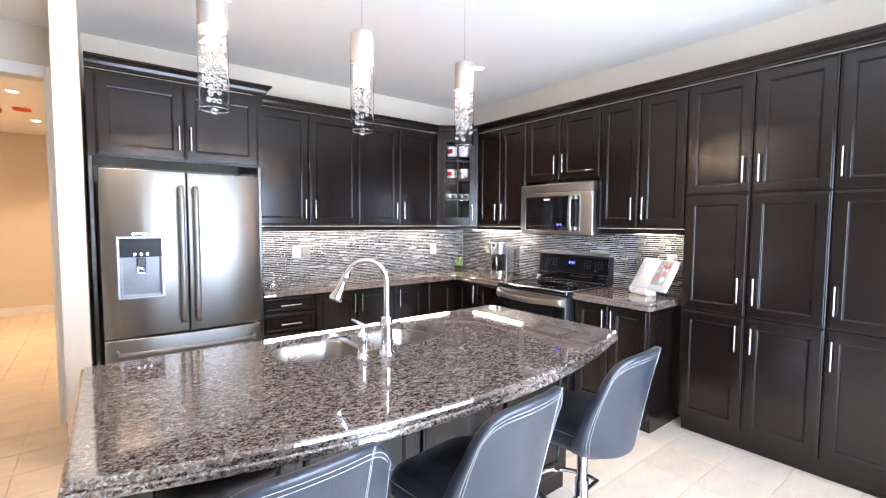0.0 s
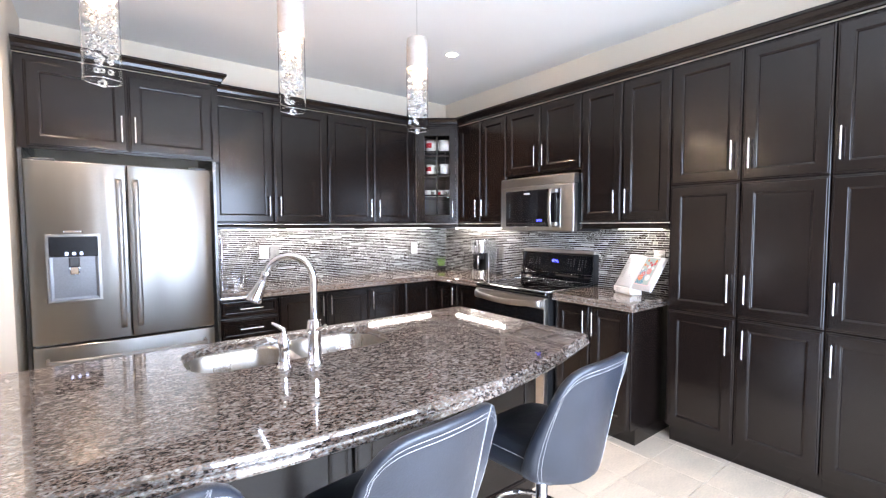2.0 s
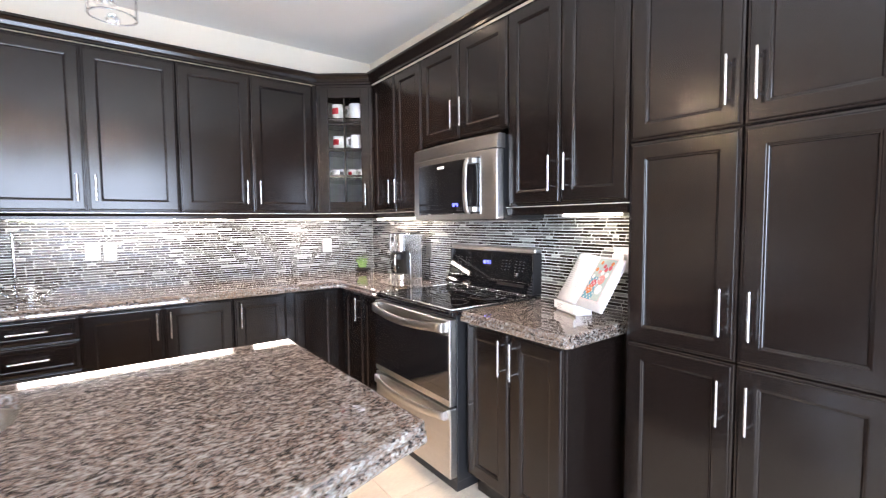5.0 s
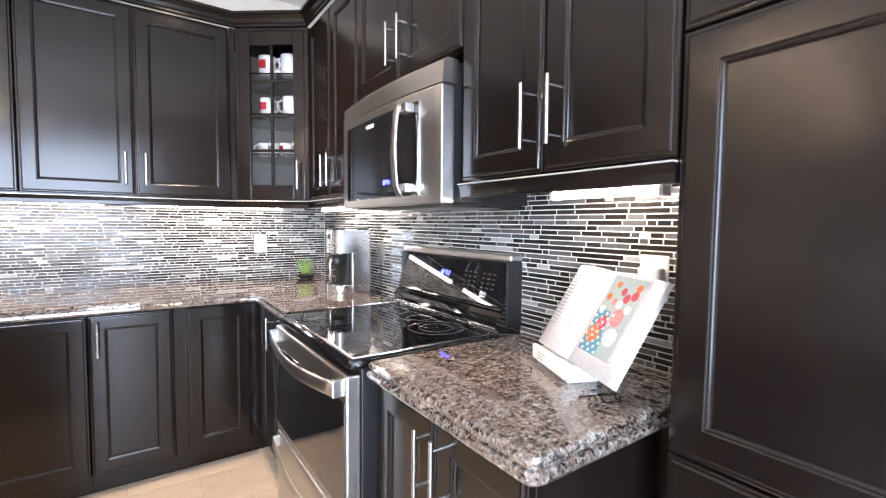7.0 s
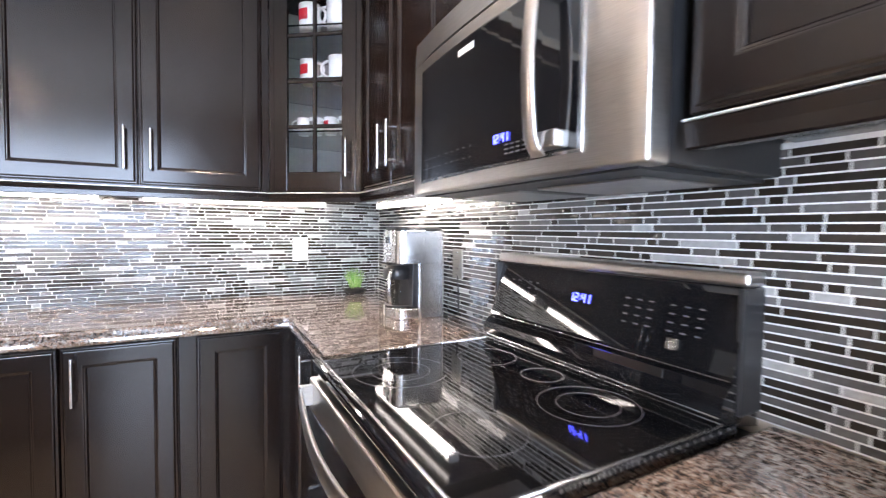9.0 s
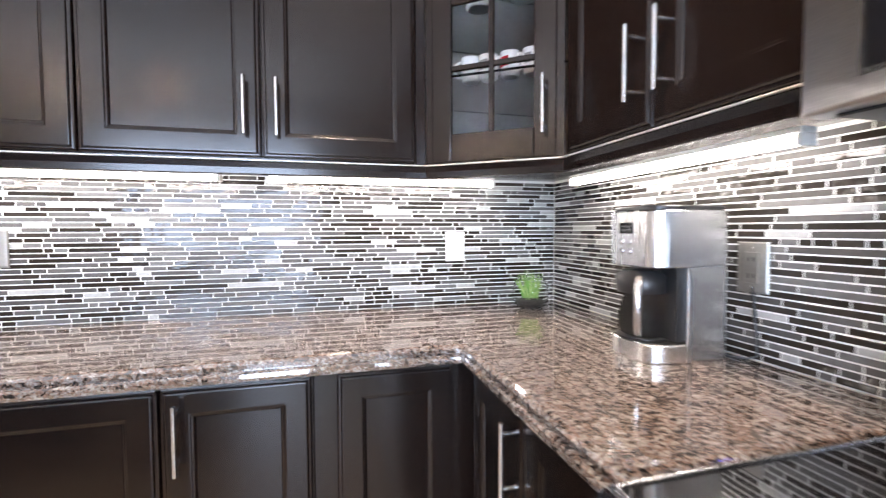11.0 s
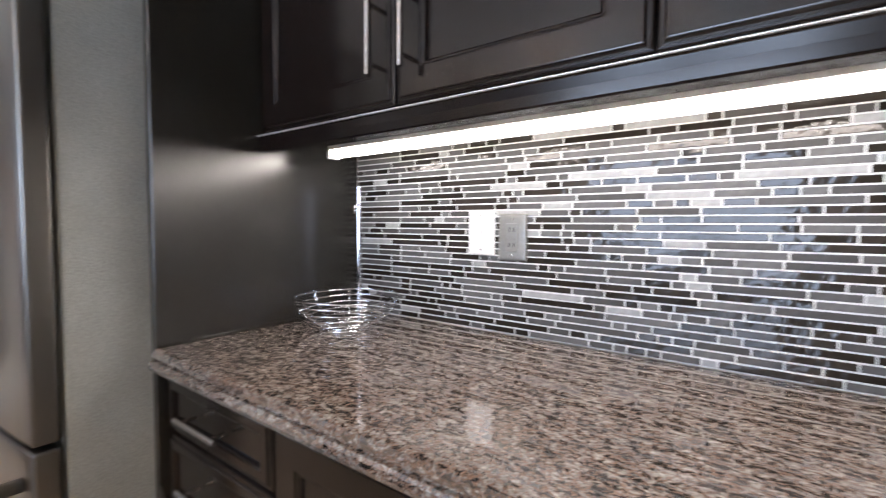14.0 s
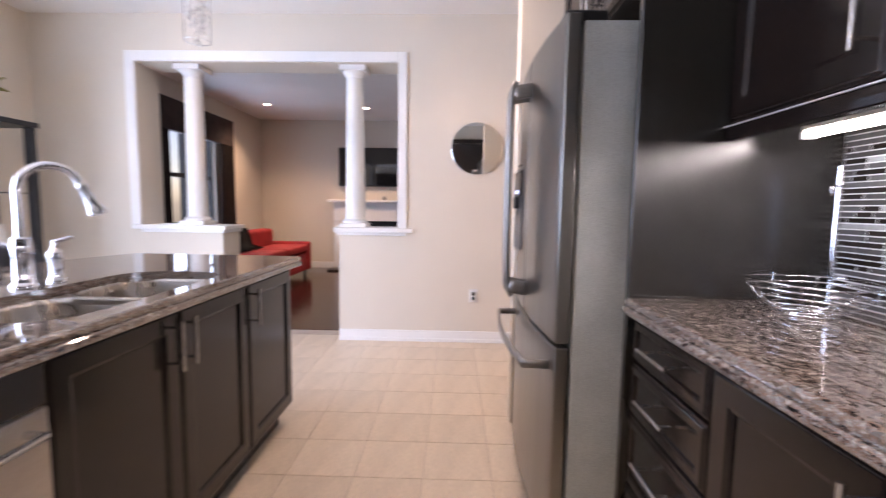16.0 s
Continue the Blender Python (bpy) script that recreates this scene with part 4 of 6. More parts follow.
M_CAPN = mat("satin_nickel", (0.46, 0.40, 0.355), 0.45, 0.6, vary=0.03, bump=0.005)
M_CRYSTAL = glass("crystal", (1, 0.97, 0.92), 0.12, 1.5)
pend = pendant()
pend.matrix_basis = pose(0.370, 1.95, 1.87)
copy_thing(pend, pose(0.985, 1.95, 1.87, 0, 0, 40))
copy_thing(pend, pose(1.600, 1.95, 1.87, 0, 0, 85))
for i, (px, py, pc, pw) in enumerate(POTS):
    pot = thing("pot_light", pose(px, py, CEIL), "round recessed ceiling pot light, switched on, some added unseen", "ceiling light", "recessed pot lights")
    part("trim_ring", lathe([(0.062, -0.001), (0.060, -0.006), (0.048, -0.006), (0.042, -0.001)], 28, cap=False), M_TRIM, pot)
    part("lens", lathe([(0.001, -0.002), (0.042, -0.0025)], 24, cap=False), M_POT, pot)

# ---- light bars under the cabinets ----
def light_bar(m, length):
    lb = thing("under_cabinet_light", m, "slim white fluorescent light bar under the wall cabinets", "light bar", "light bars")
    part("housing", box(0, length, -0.002, 0.035, 0.022, 0.034, 0.002), M_WHITE, lb)
    part("diffuser", box(0.012, length - 0.012, -0.004, 0.033, 0.003, 0.021, 0.006), M_TUBE, lb, "glowing white diffuser")
    for x in (0.0, length - 0.011):
        part("end_cap", box(x, x + 0.011, -0.005, 0.034, -0.001, 0.0215, 0.002), M_WHITE, lb)
    return lb


light_bar(pose(1.095, 4.0, 1.386), 1.16)
light_bar(pose(2.385, 4.0, 1.386), 0.78)
light_bar(pose(3.375, 3.84, 1.380, 0, 0, -90), 0.76)
light_bar(pose(3.375, 1.93, 1.383, 0, 0, -90), 0.335)


# ---- refrigerator ----
fr = thing("refrigerator", pose(0.018, 3.375, 0), "stainless steel french door refrigerator with ice dispenser", "refrigerator")
FW = 0.905
part("body", box(0.006, FW - 0.006, 0.085, 0.80, 0.03, 1.765, 0.006), M_FSIDE, fr, "textured grey steel cabinet body")


def bowed(x0, x1, z0, z1, bow, thick, seg=10, side0=0.02, side1=0.02, full=(0, 1)):
    """A door leaf whose front bulges towards -y across the whole width."""
    b = bmesh.new()
    prof = []
    for k in range(seg + 1):
        t = k / seg
        x = x0 + (x1 - x0) * t
        u = full[0] + (full[1] - full[0]) * t
        prof.append((x, bow * (1 - (1 - (2 * u - 1) ** 2))))
    plan = [(x0, thick)] + prof + [(x1, thick)]
    lo = [b.verts.new((x, y, z0)) for x, y in plan]
    hi = [b.verts.new((x, y, z1)) for x, y in plan]
    c = len(plan)
    for k in range(c):
        f = b.faces.new((lo[k], lo[(k + 1) % c], hi[(k + 1) % c], hi[k]))
    b.faces.new(lo[::-1])
    b.faces.new(hi)
    finish(b)
    sharp = [e for e in b.edges if len(e.link_faces) == 2 and e.calc_face_angle(0) > 0.8]
    bmesh.ops.bevel(b, geom=sharp, offset=0.006, segments=3, affect="EDGES", profile=0.5)
    for f in b.faces:
        f.smooth = abs(f.normal.z) < 0.5 and f.normal.y < -0.3
    return b


def cut_recess(parent, x0, x1, z0, z1, y):
    r = part("dispenser", box(x0 - 0.014, x1 + 0.014, y - 0.004, y + 0.004, z0 - 0.014, z1 + 0.014, 0.003), M_FRIDGE, parent, "ice and water dispenser in a steel surround")
    b = panel_loops(x1 - x0, z1 - z0, [(0.0, 0.0), (0.004, 0.0), (0.016, 0.002)], 0.004)
    part("recess", b, M_BAY, r, "recessed steel dispenser bay", pose(x0, y - 0.0085, z0))
    part("control_screen", box(x0 + 0.002, x1 - 0.002, y - 0.014, y - 0.009, z1 - 0.115, z1 - 0.002, 0.003), M_SCREEN, r, "black glossy control screen")
    cx = (x0 + x1) / 2
    part("spout", box(cx - 0.024, cx + 0.024, y - 0.03, y - 0.008, z1 - 0.175, z1 - 0.118, 0.006), M_BLACKP, r)
    part("paddle", box(cx - 0.022, cx + 0.022, y - 0.022, y - 0.014, z1 - 0.215, z1 - 0.168, 0.006), M_CHROME, r)
    for k in (-1, 0, 1):
        part("indicator", box(cx + k * 0.032 - 0.006, cx + k * 0.032 + 0.006, y - 0.0155, y - 0.0145, z1 - 0.105, z1 - 0.09), M_BLUEW, r)


M_SCREEN = mat("matt_black_screen", (0.008, 0.008, 0.009), 0.25, vary=0.02, bump=0, spec=0.12)
M_BAY = mat("bay_grey", (0.13, 0.13, 0.135), 0.35, 0.8, vary=0.05)
M_BLUEW = glow("indicator", (0.5, 0.65, 1.0), 2.5)
dl = part("door", bowed(0.0, 0.4495, 0.755, 1.785, 0.030, 0.075, full=(0, 0.5)), M_FRIDGE, fr)
dr = part("door", bowed(0.4545, FW, 0.755, 1.785, 0.030, 0.075, full=(0.5, 1)), M_FRIDGE, fr)
cut_recess(dl, 0.088, 0.305, 1.005, 1.365, 0.006)
part("brand_plate", box(0.155, 0.235, 0.004, 0.009, 1.385, 1.398, 0.001), M_CHROME, dl)


def bow_handle(z0, z1, x):
    """A long bar on two deep rounded end blocks."""
    b = flat_bar([(x, -0.062, z0), (x, -0.076, z0 + 0.022)] + [(x, -0.080 - 0.004 * math.sin(math.pi * k / 8), z0 + 0.05 + (z1 - z0 - 0.10) * k / 8) for k in range(9)] + [(x, -0.076, z1 - 0.022), (x, -0.062, z1)], (1, 0, 0), 0.030, 0.018)
    for z, lift in ((z0 + 0.002, 0.016), (z1 - 0.068, -0.016)):
        flat_bar([(x, -0.074, z + 0.033 + lift * 0.5), (x, -0.050, z + 0.033 + lift * 0.15), (x, -0.02, z + 0.033 - lift * 0.2), (x, 0.012, z + 0.033 - lift * 0.3)], (1, 0, 0), 0.028, 0.052, b)
    return b


M_GHANDLE = mat("grey_handle", (0.26, 0.245, 0.23), 0.36, 0.8, vary=0.04, bump=0.01)
part("handle", bow_handle(0.83, 1.69, 0.412), M_GHANDLE, dl, "satin grey bar handle")
part("handle", bow_handle(0.83, 1.69, 0.492), M_GHANDLE, dr, "satin grey bar handle")
fz = part("freezer_drawer", bowed(0.0, FW, 0.06, 0.742, 0.030, 0.075, 18), M_FRIDGE, fr)
pts = [(0.06, 0.024, 0.665), (0.065, -0.03, 0.665)] + [(0.065 + 0.775 * k / 12, -0.062 - 0.030 * math.sin(math.pi * k / 12), 0.665) for k in range(13)] + [(0.84, -0.03, 0.665), (0.845, 0.024, 0.665)]
part("handle", flat_bar(pts, (0, 0, 1), 0.030, 0.014), M_GHANDLE, fz, "satin grey bar handle")
part("hinge_cover", box(0.02, 0.13, 0.03, 0.16, 1.766, 1.80, 0.006), M_BLACKP, fr)
part("hinge_cover", box(FW - 0.13, FW - 0.02, 0.03, 0.16, 1.766, 1.80, 0.006), M_BLACKP, fr)
part("grille", box(0.02, FW - 0.02, 0.10, 0.16, 0.0, 0.055, 0.003), M_BLACKP, fr)


# ---- stove ----
M_RINGP = mat("burner_print", (0.10, 0.10, 0.105), 0.3)
sv = thing("stove", pose(2.850, 2.935, 0.014, 0, 0, -90), "stainless steel electric stove with black glass cooktop", "stove")
SW = 0.755
part("body", box(0.004, SW - 0.004, 0.05, 0.665, 0.045, 0.888, 0.004), M_BLACKP, sv, "black enamel side panels")
b = box(0.0, SW, 0.012, 0.60, 0.888, 0.918, 0.010, 3)
part("cooktop", b, M_BLACK, sv, "black ceramic glass cooktop")
part("cooktop_rim", tube([(0.012, 0.03, 0.9185), (0.012, 0.585, 0.9185), (SW - 0.012, 0.585, 0.9185), (SW - 0.012, 0.03, 0.9185)], 0.0045, 8, closed=True), M_HANDLE, sv)
for cx, cy, r in ((0.20, 0.18, 0.115), (0.56, 0.17, 0.085), (0.19, 0.44, 0.08), (0.56, 0.43, 0.10), (0.38, 0.47, 0.05)):
    for rr in ((r, r * 0.62) if r > 0.09 else (r,)):
        part("burner_ring", tube([(cx + rr * math.cos(a), cy + rr * math.sin(a), 0.9180) for a in [2 * math.pi * k / 40 for k in range(40)]], 0.0006, 4, closed=True), M_RINGP, sv)
b = bmesh.new()
prof = [(0.585, 0.915), (0.566, 0.924), (0.556, 0.938), (0.554, 0.955), (0.560, 0.972), (0.574, 0.986), (0.590, 0.994), (0.581, 0.998), (0.5835, 1.004), (0.622, 1.148), (0.628, 1.166), (0.672, 1.166), (0.672, 0.90)]
va = [[b.verts.new((x, y, z)) for y, z in prof] for x in (0.006, SW - 0.006)]
for k in range(len(prof)):
    b.faces.new((va[0][k], va[0][(k + 1) % len(prof)], va[1][(k + 1) % len(prof)], va[1][k]))
b.faces.new(va[0])
b.faces.new(va[1][::-1])
finish(b)
bg = part("backguard", b, M_BLACK, sv, "black glass control panel")
# two chrome trims; the third, thinnest rod draws the highlight on the ledge
for y, z, r in ((0.5625, 0.9225, 0.0030), (0.5535, 0.9345, 0.0026), (0.5800, 0.9965, 0.0014)):
    part("trim_and_glint_line", tube([(0.010, y, z), (SW - 0.010, y, z)], r, 8), M_CHROME, bg, "bright chrome line, two trims and a ledge highlight")
b = box(0.0, SW, 0.612, 0.676, 1.164, 1.191, 0.008, 3)
part("top_trim", b, M_STEEL, bg, "steel trim strip")
for x in (0.0, SW - 0.012):
    part("end_cap", box(x, x + 0.012, 0.60, 0.676, 0.93, 1.163, 0.004), M_BLACKP, bg)
tiltm = pose(0, 0.5965, 1.04, -12.8, 0, 0)


def seven(parent, text, x, z, h, m, material):
    """Digits of a seven-segment clock as thin glowing bars."""
    on = {"0": "abcdef", "1": "bc", "2": "abged", "3": "abgcd", "4": "fgbc", "5": "afgcd", "6": "afgedc", "7": "abc", "8": "abcdefg", "9": "abcdfg"}
    w, t = h * 0.5, h * 0.11
    for ch in text:
        b = bmesh.new()
        if ch == ":":
            for zz in (h * 0.3, h * 0.7):
                box(x, x + t, -0.001, 0.0, z + zz - t / 2, z + zz + t / 2, 0, 1, b)
            x += t * 3
        else:
            segs = {"a": (0, w, h - t, h), "d": (0, w, 0, t), "g": (0, w, (h - t) / 2, (h + t) / 2), "f": (0, t, h / 2, h), "b": (w - t, w, h / 2, h), "e": (0, t, 0, h / 2), "c": (w - t, w, 0, h / 2)}
            for s in on[ch]:
                a = segs[s]
                box(x + a[0], x + a[1], -0.001, 0.0, z + a[2], z + a[3], 0, 1, b)
            x += w + t * 2.2
        part("digit", b, material, parent, m=m)


seven(bg, "12:41", 0.33, 0.055, 0.022, pose(0, 0.5885, 1.03, -15), M_BLUE)
M_MARK = mat("pale_print", (0.09, 0.09, 0.095), 0.5)
for gx in (0.08, 0.11, 0.16, 0.19, 0.50, 0.53, 0.56, 0.61, 0.64, 0.67):
    b = bmesh.new()
    for k in range(4):
        box(gx, gx + 0.011, -0.0008, 0, 0.03 + k * 0.018, 0.033 + k * 0.018, 0, 1, b)
    part("button_print", b, M_MARK, bg, m=pose(0, 0.5885, 1.03, -15))
part("badge", box(0.615, 0.640, -0.002, 0.0, -0.004, 0.018), M_HANDLE, bg, m=pose(0, 0.5885, 1.03, -15))


def bowed_bar(x0, x1, z, out, r, y=0.0, sag=0.0):
    pts = [(x0, y + 0.02, z)]
    for k in range(15):
        t = k / 14
        pts.append((x0 + (x1 - x0) * t, y - out * (0.45 + 0.55 * math.sin(math.pi * t)), z - sag * math.sin(math.pi * t)))
    b = flat_bar(pts[1:], (0, 0, 1), r * 3.2, r * 0.7)
    for x in (x0 - 0.004, x1 - 0.014):
        box(x, x + 0.018, y - out * 0.52, y + 0.012, z - r * 1.9, z + r * 1.9, 0.003, 2, b)
    return b


ov = part("oven_door", box(0.004, SW - 0.004, 0.004, 0.05, 0.440, 0.872, 0.006), M_STEEL, sv, "steel oven door with dark glass")
part("window", box(0.010, SW - 0.010, 0.0, 0.006, 0.475, 0.795, 0.002), M_BLACK, ov, "black oven glass")
part("handle", bowed_bar(0.03, SW - 0.03, 0.835, 0.052, 0.0135, sag=0.018), M_STEEL, ov, "bowed steel handle")
wd = part("warming_drawer", box(0.004, SW - 0.004, 0.004, 0.05, 0.075, 0.430, 0.006), M_STEEL, sv)
part("handle", bowed_bar(0.03, SW - 0.03, 0.395, 0.040, 0.012, sag=0.02), M_STEEL, wd, "bowed steel handle")
part("plinth", box(0.02, SW - 0.02, 0.06, 0.60, -0.014, 0.07), M_BLACKP, sv)

# ---- microwave ----
mw = thing("microwave", pose(3.150, 2.925, 1.373, 0, 0, -90), "stainless steel over-range microwave with black glass door", "microwave")
MW, MH = 0.765, 0.440
part("body", box(0.004, MW - 0.004, 0.03, 0.385, 0.004, MH - 0.004, 0.003), M_BLACKP, mw, "black metal casing")
b = bowed(0.0, MW, 0.0, 0.362, 0.022, 0.072, 22)
bmesh.ops.translate(b, vec=(0, -0.022, 0), verts=b.verts)
dm = part("door", b, M_STEEL, mw, "bowed steel door")


def on_bow(x, off=0.0):
    u = x / MW
    return -0.022 + 0.022 * (2 * u - 1) ** 2 - off


def bow_strip(x0, x1, z0, z1, off, thick, seg=14):
    b = bmesh.new()
    cols = []
    for k in range(seg + 1):
        x = x0 + (x1 - x0) * k / seg
        y = on_bow(x, off)
        cols.append([b.verts.new(p) for p in ((x, y, z0), (x, y, z1), (x, y + thick, z1), (x, y + thick, z0))])
    for a, c in zip(cols, cols[1:]):
        for k in range(4):
            b.faces.new((a[k], a[(k + 1) % 4], c[(k + 1) % 4], c[k]))
    b.faces.new(cols[0])
    b.faces.new(cols[-1][::-1])
    return finish(b)


part("window_frame", bow_strip(0.070, 0.655, 0.030, 0.330, 0.003, 0.006), M_HANDLE, dm, "bright steel surround")
part("window", bow_strip(0.076, 0.649, 0.036, 0.325, 0.005, 0.006), M_BLACK, dm, "black glass window")
part("brand_plate", bow_strip(0.29, 0.355, 0.295, 0.309, 0.0065, 0.004, 3), M_WHITE, dm)
# slanted vent hood above the door
b = bmesh.new()
cols = []
for k in range(23):
    x = MW * k / 22
    y = on_bow(x)
    cols.append([b.verts.new(p) for p in ((x, y + 0.001, 0.365), (x, y + 0.006, MH - 0.012), (x, y + 0.02, MH), (x, 0.06, MH), (x, 0.06, 0.365))])
for a, c in zip(cols, cols[1:]):
    for k in range(5):
        b.faces.new((a[k], a[(k + 1) % 5], c[(k + 1) % 5], c[k]))
b.faces.new(cols[0])
b.faces.new(cols[-1][::-1])
part("vent_hood", finish(b), M_STEEL, mw, "steel vent strip")
hx = 0.60
yb = on_bow(hx) - 0.044
b = flat_bar([(hx - 0.012, yb + 0.016, 0.028), (hx - 0.014, yb + 0.006, 0.045)] + [(hx - 0.015, yb - 0.008 * math.sin(math.pi * k / 8), 0.06 + 0.235 * k / 8) for k in range(9)] + [(hx - 0.014, yb + 0.006, 0.310), (hx - 0.012, yb + 0.016, 0.327)], (1, 0.25, 0), 0.026, 0.009)
for z in (0.040, 0.297):
    box(hx - 0.024, hx + 0.030, yb + 0.010, on_bow(hx) + 0.004, z, z + 0.028, 0.003, 2, b)
part("handle", b, M_STEEL, dm, "curved steel handle")
seven(dm, "12:41", 0.43, 0.075, 0.017, pose(0, on_bow(0.45, 0.0068), 0), M_BLUE)
for r in range(3):
    for c in range(5):
        part("button_print", box(0.47 + c * 0.018, 0.48 + c * 0.018, -0.0006, 0, 0.050 + r * 0.0085, 0.053 + r * 0.0085), M_MARK, dm, m=pose(0, on_bow(0.51, 0.0068), 0))
for r in range(2):
    for c in range(9):
        x = 0.11 + c * 0.028 + (0.012 if c > 3 else 0)
        part("key_print", box(x, x + 0.0045, -0.0006, 0, 0.062 + r * 0.024, 0.0645 + r * 0.024), M_MARK, dm, m=pose(0, on_bow(x, 0.0068), 0))
part("underside", box(0.03, MW - 0.03, 0.02, 0.37, -0.004, 0.005, 0.002), M_BLACKP, mw)
part("grease_filter", box(0.10, 0.36, 0.10, 0.32, -0.008, -0.003, 0.002), M_STEEL, mw, "perforated metal grease filter")
part("grease_filter", box(0.42, 0.68, 0.10, 0.32, -0.008, -0.003, 0.002), M_STEEL, mw, "perforated metal grease filter")


# ---- small things on the worktops ----
M_PAGE = mat("book_page", (0.66, 0.655, 0.645), 0.55, vary=0.02, bump=0.01)
M_INK = mat("grey_print", (0.40, 0.40, 0.40), 0.7)
M_ORANGE = mat("orange_print", (0.62, 0.15, 0.03), 0.5)
M_ROSE = mat("rose_print", (0.50, 0.06, 0.08), 0.5)
M_TEAL = mat("teal_print", (0.06, 0.26, 0.34), 0.5)
M_MINT = mat("mint_print", (0.34, 0.42, 0.39), 0.5)
M_SALMON = mat("salmon_print", (0.62, 0.22, 0.20), 0.5)

cm = thing("coffee_maker", pose(3.255, 3.475, WTOP, 0, 0, -90), "stainless steel drip coffee maker with glass carafe", "coffee maker")
SOFT = [(0.003, 0.0), (0.0, 0.003)]
part("base", slab(rounded([(0.0, -0.004), (0.180, -0.004), (0.180, 0.205), (0.0, 0.205)], [0.06, 0.06, 0.012, 0.012], 8), 0.0, SOFT + [(0.0, 0.039), (0.003, 0.042)]), M_APPL, cm)
part("back_column", slab(rounded([(0.0, 0.092), (0.180, 0.092), (0.180, 0.205), (0.0, 0.205)], [0.004, 0.004, 0.012, 0.012], 5), 0.042, [(0.0, 0.0), (0.0, 0.173)]), M_APPL, cm)
head = part("brew_head", slab(rounded([(0.0, 0.0), (0.180, 0.0), (0.180, 0.205), (0.0, 0.205)], [0.05, 0.05, 0.012, 0.012], 8), 0.215, SOFT + [(0.0, 0.127), (0.003, 0.130)]), M_APPL, cm)
part("lid", slab(rounded([(0.006, 0.008), (0.174, 0.008), (0.174, 0.198), (0.006, 0.198)], [0.046, 0.046, 0.012, 0.012], 8), 0.345, [(0.0, 0.0), (0.0, 0.008), (0.004, 0.011)]), M_BLACKP, cm, "black plastic lid")
part("cavity", box(0.010, 0.170, 0.070, 0.0935, 0.045, 0.215, 0.002), M_BLACKP, cm)
part("clock", box(0.062, 0.107, -0.002, 0.002, 0.292, 0.318, 0.001), M_BLACK, head)
for k in range(4):
    part("button", lathe([(0.007, 0), (0.007, 0.003), (0.005, 0.004)], 12, m=pose(0.070 + (k % 2) * 0.028, 0.0, 0.25 + (k // 2) * 0.022, 90)), M_CHROME, head)
caf = part("carafe", lathe([(0.050, 0.048), (0.066, 0.055), (0.072, 0.085), (0.066, 0.12), (0.052, 0.148), (0.052, 0.156)], 24, m=pose(0.088, 0.050, 0) @ Matrix.Diagonal((0.82, 0.82, 1, 1))), M_DARKGL, cm, "clear glass carafe")
part("collar", lathe([(0.054, 0.152), (0.057, 0.158), (0.060, 0.190), (0.04, 0.205)], 24, m=pose(0.088, 0.042, 0)), M_BLACKP, caf)
part("handle", tube([(0.125, 0.010, 0.185), (0.143, -0.010, 0.190), (0.154, -0.022, 0.165), (0.152, -0.020, 0.10), (0.142, -0.010, 0.068), (0.130, 0.002, 0.062)], 0.009, 10), M_HANDLE, caf, "steel-faced carafe handle")
part("hot_plate", lathe([(0.06, 0.0445), (0.06, 0.0475)], 24, m=pose(0.085, 0.05, 0)), M_BLACKP, cm)
tagged(part("power_cord", tube([(3.443, 3.35, WTOP + 0.012), (3.465, 3.30, WTOP + 0.006), (3.485, 3.27, WTOP + 0.006), (3.507, 3.26, WTOP + 0.012), (3.512, 3.275, 1.05), (3.512, 3.28, 1.10)], 0.0035, 8), M_BLACKP), "black power cord of the coffee maker", "cord")

# glass bowl with a green plant in the corner
pl = thing("plant_bowl", pose(3.325, 4.03, WTOP), "small clear glass bowl with spiky green plant and dark soil", "plant")
b = lathe([(0.030, 0.0), (0.050, 0.008), (0.066, 0.034), (0.070, 0.060), (0.064, 0.092), (0.050, 0.116), (0.047, 0.122), (0.044, 0.122), (0.047, 0.115), (0.061, 0.091), (0.067, 0.060), (0.063, 0.035), (0.048, 0.011), (0.028, 0.004)], 32)
pb_ = part("bowl", b, M_PANE, pl, "clear round glass bowl")
pb_.visible_shadow = False
part("rim", tube([(0.047 * math.cos(a), 0.047 * math.sin(a), 0.122) for a in [2 * math.pi * k / 32 for k in range(32)]], 0.0018, 6, closed=True), M_GLASS, pl)
part("soil", lathe([(0.028, 0.005), (0.046, 0.012), (0.058, 0.030), (0.040, 0.036), (0.012, 0.040)], 24), mat("dark_soil", (0.03, 0.024, 0.018), 0.9, vary=0.3, fine=0.2), pl)
rnd = random.Random(3)
M_LEAF2 = mat("pale_leaf", (0.34, 0.50, 0.14), 0.45, vary=0.25, scale=40)
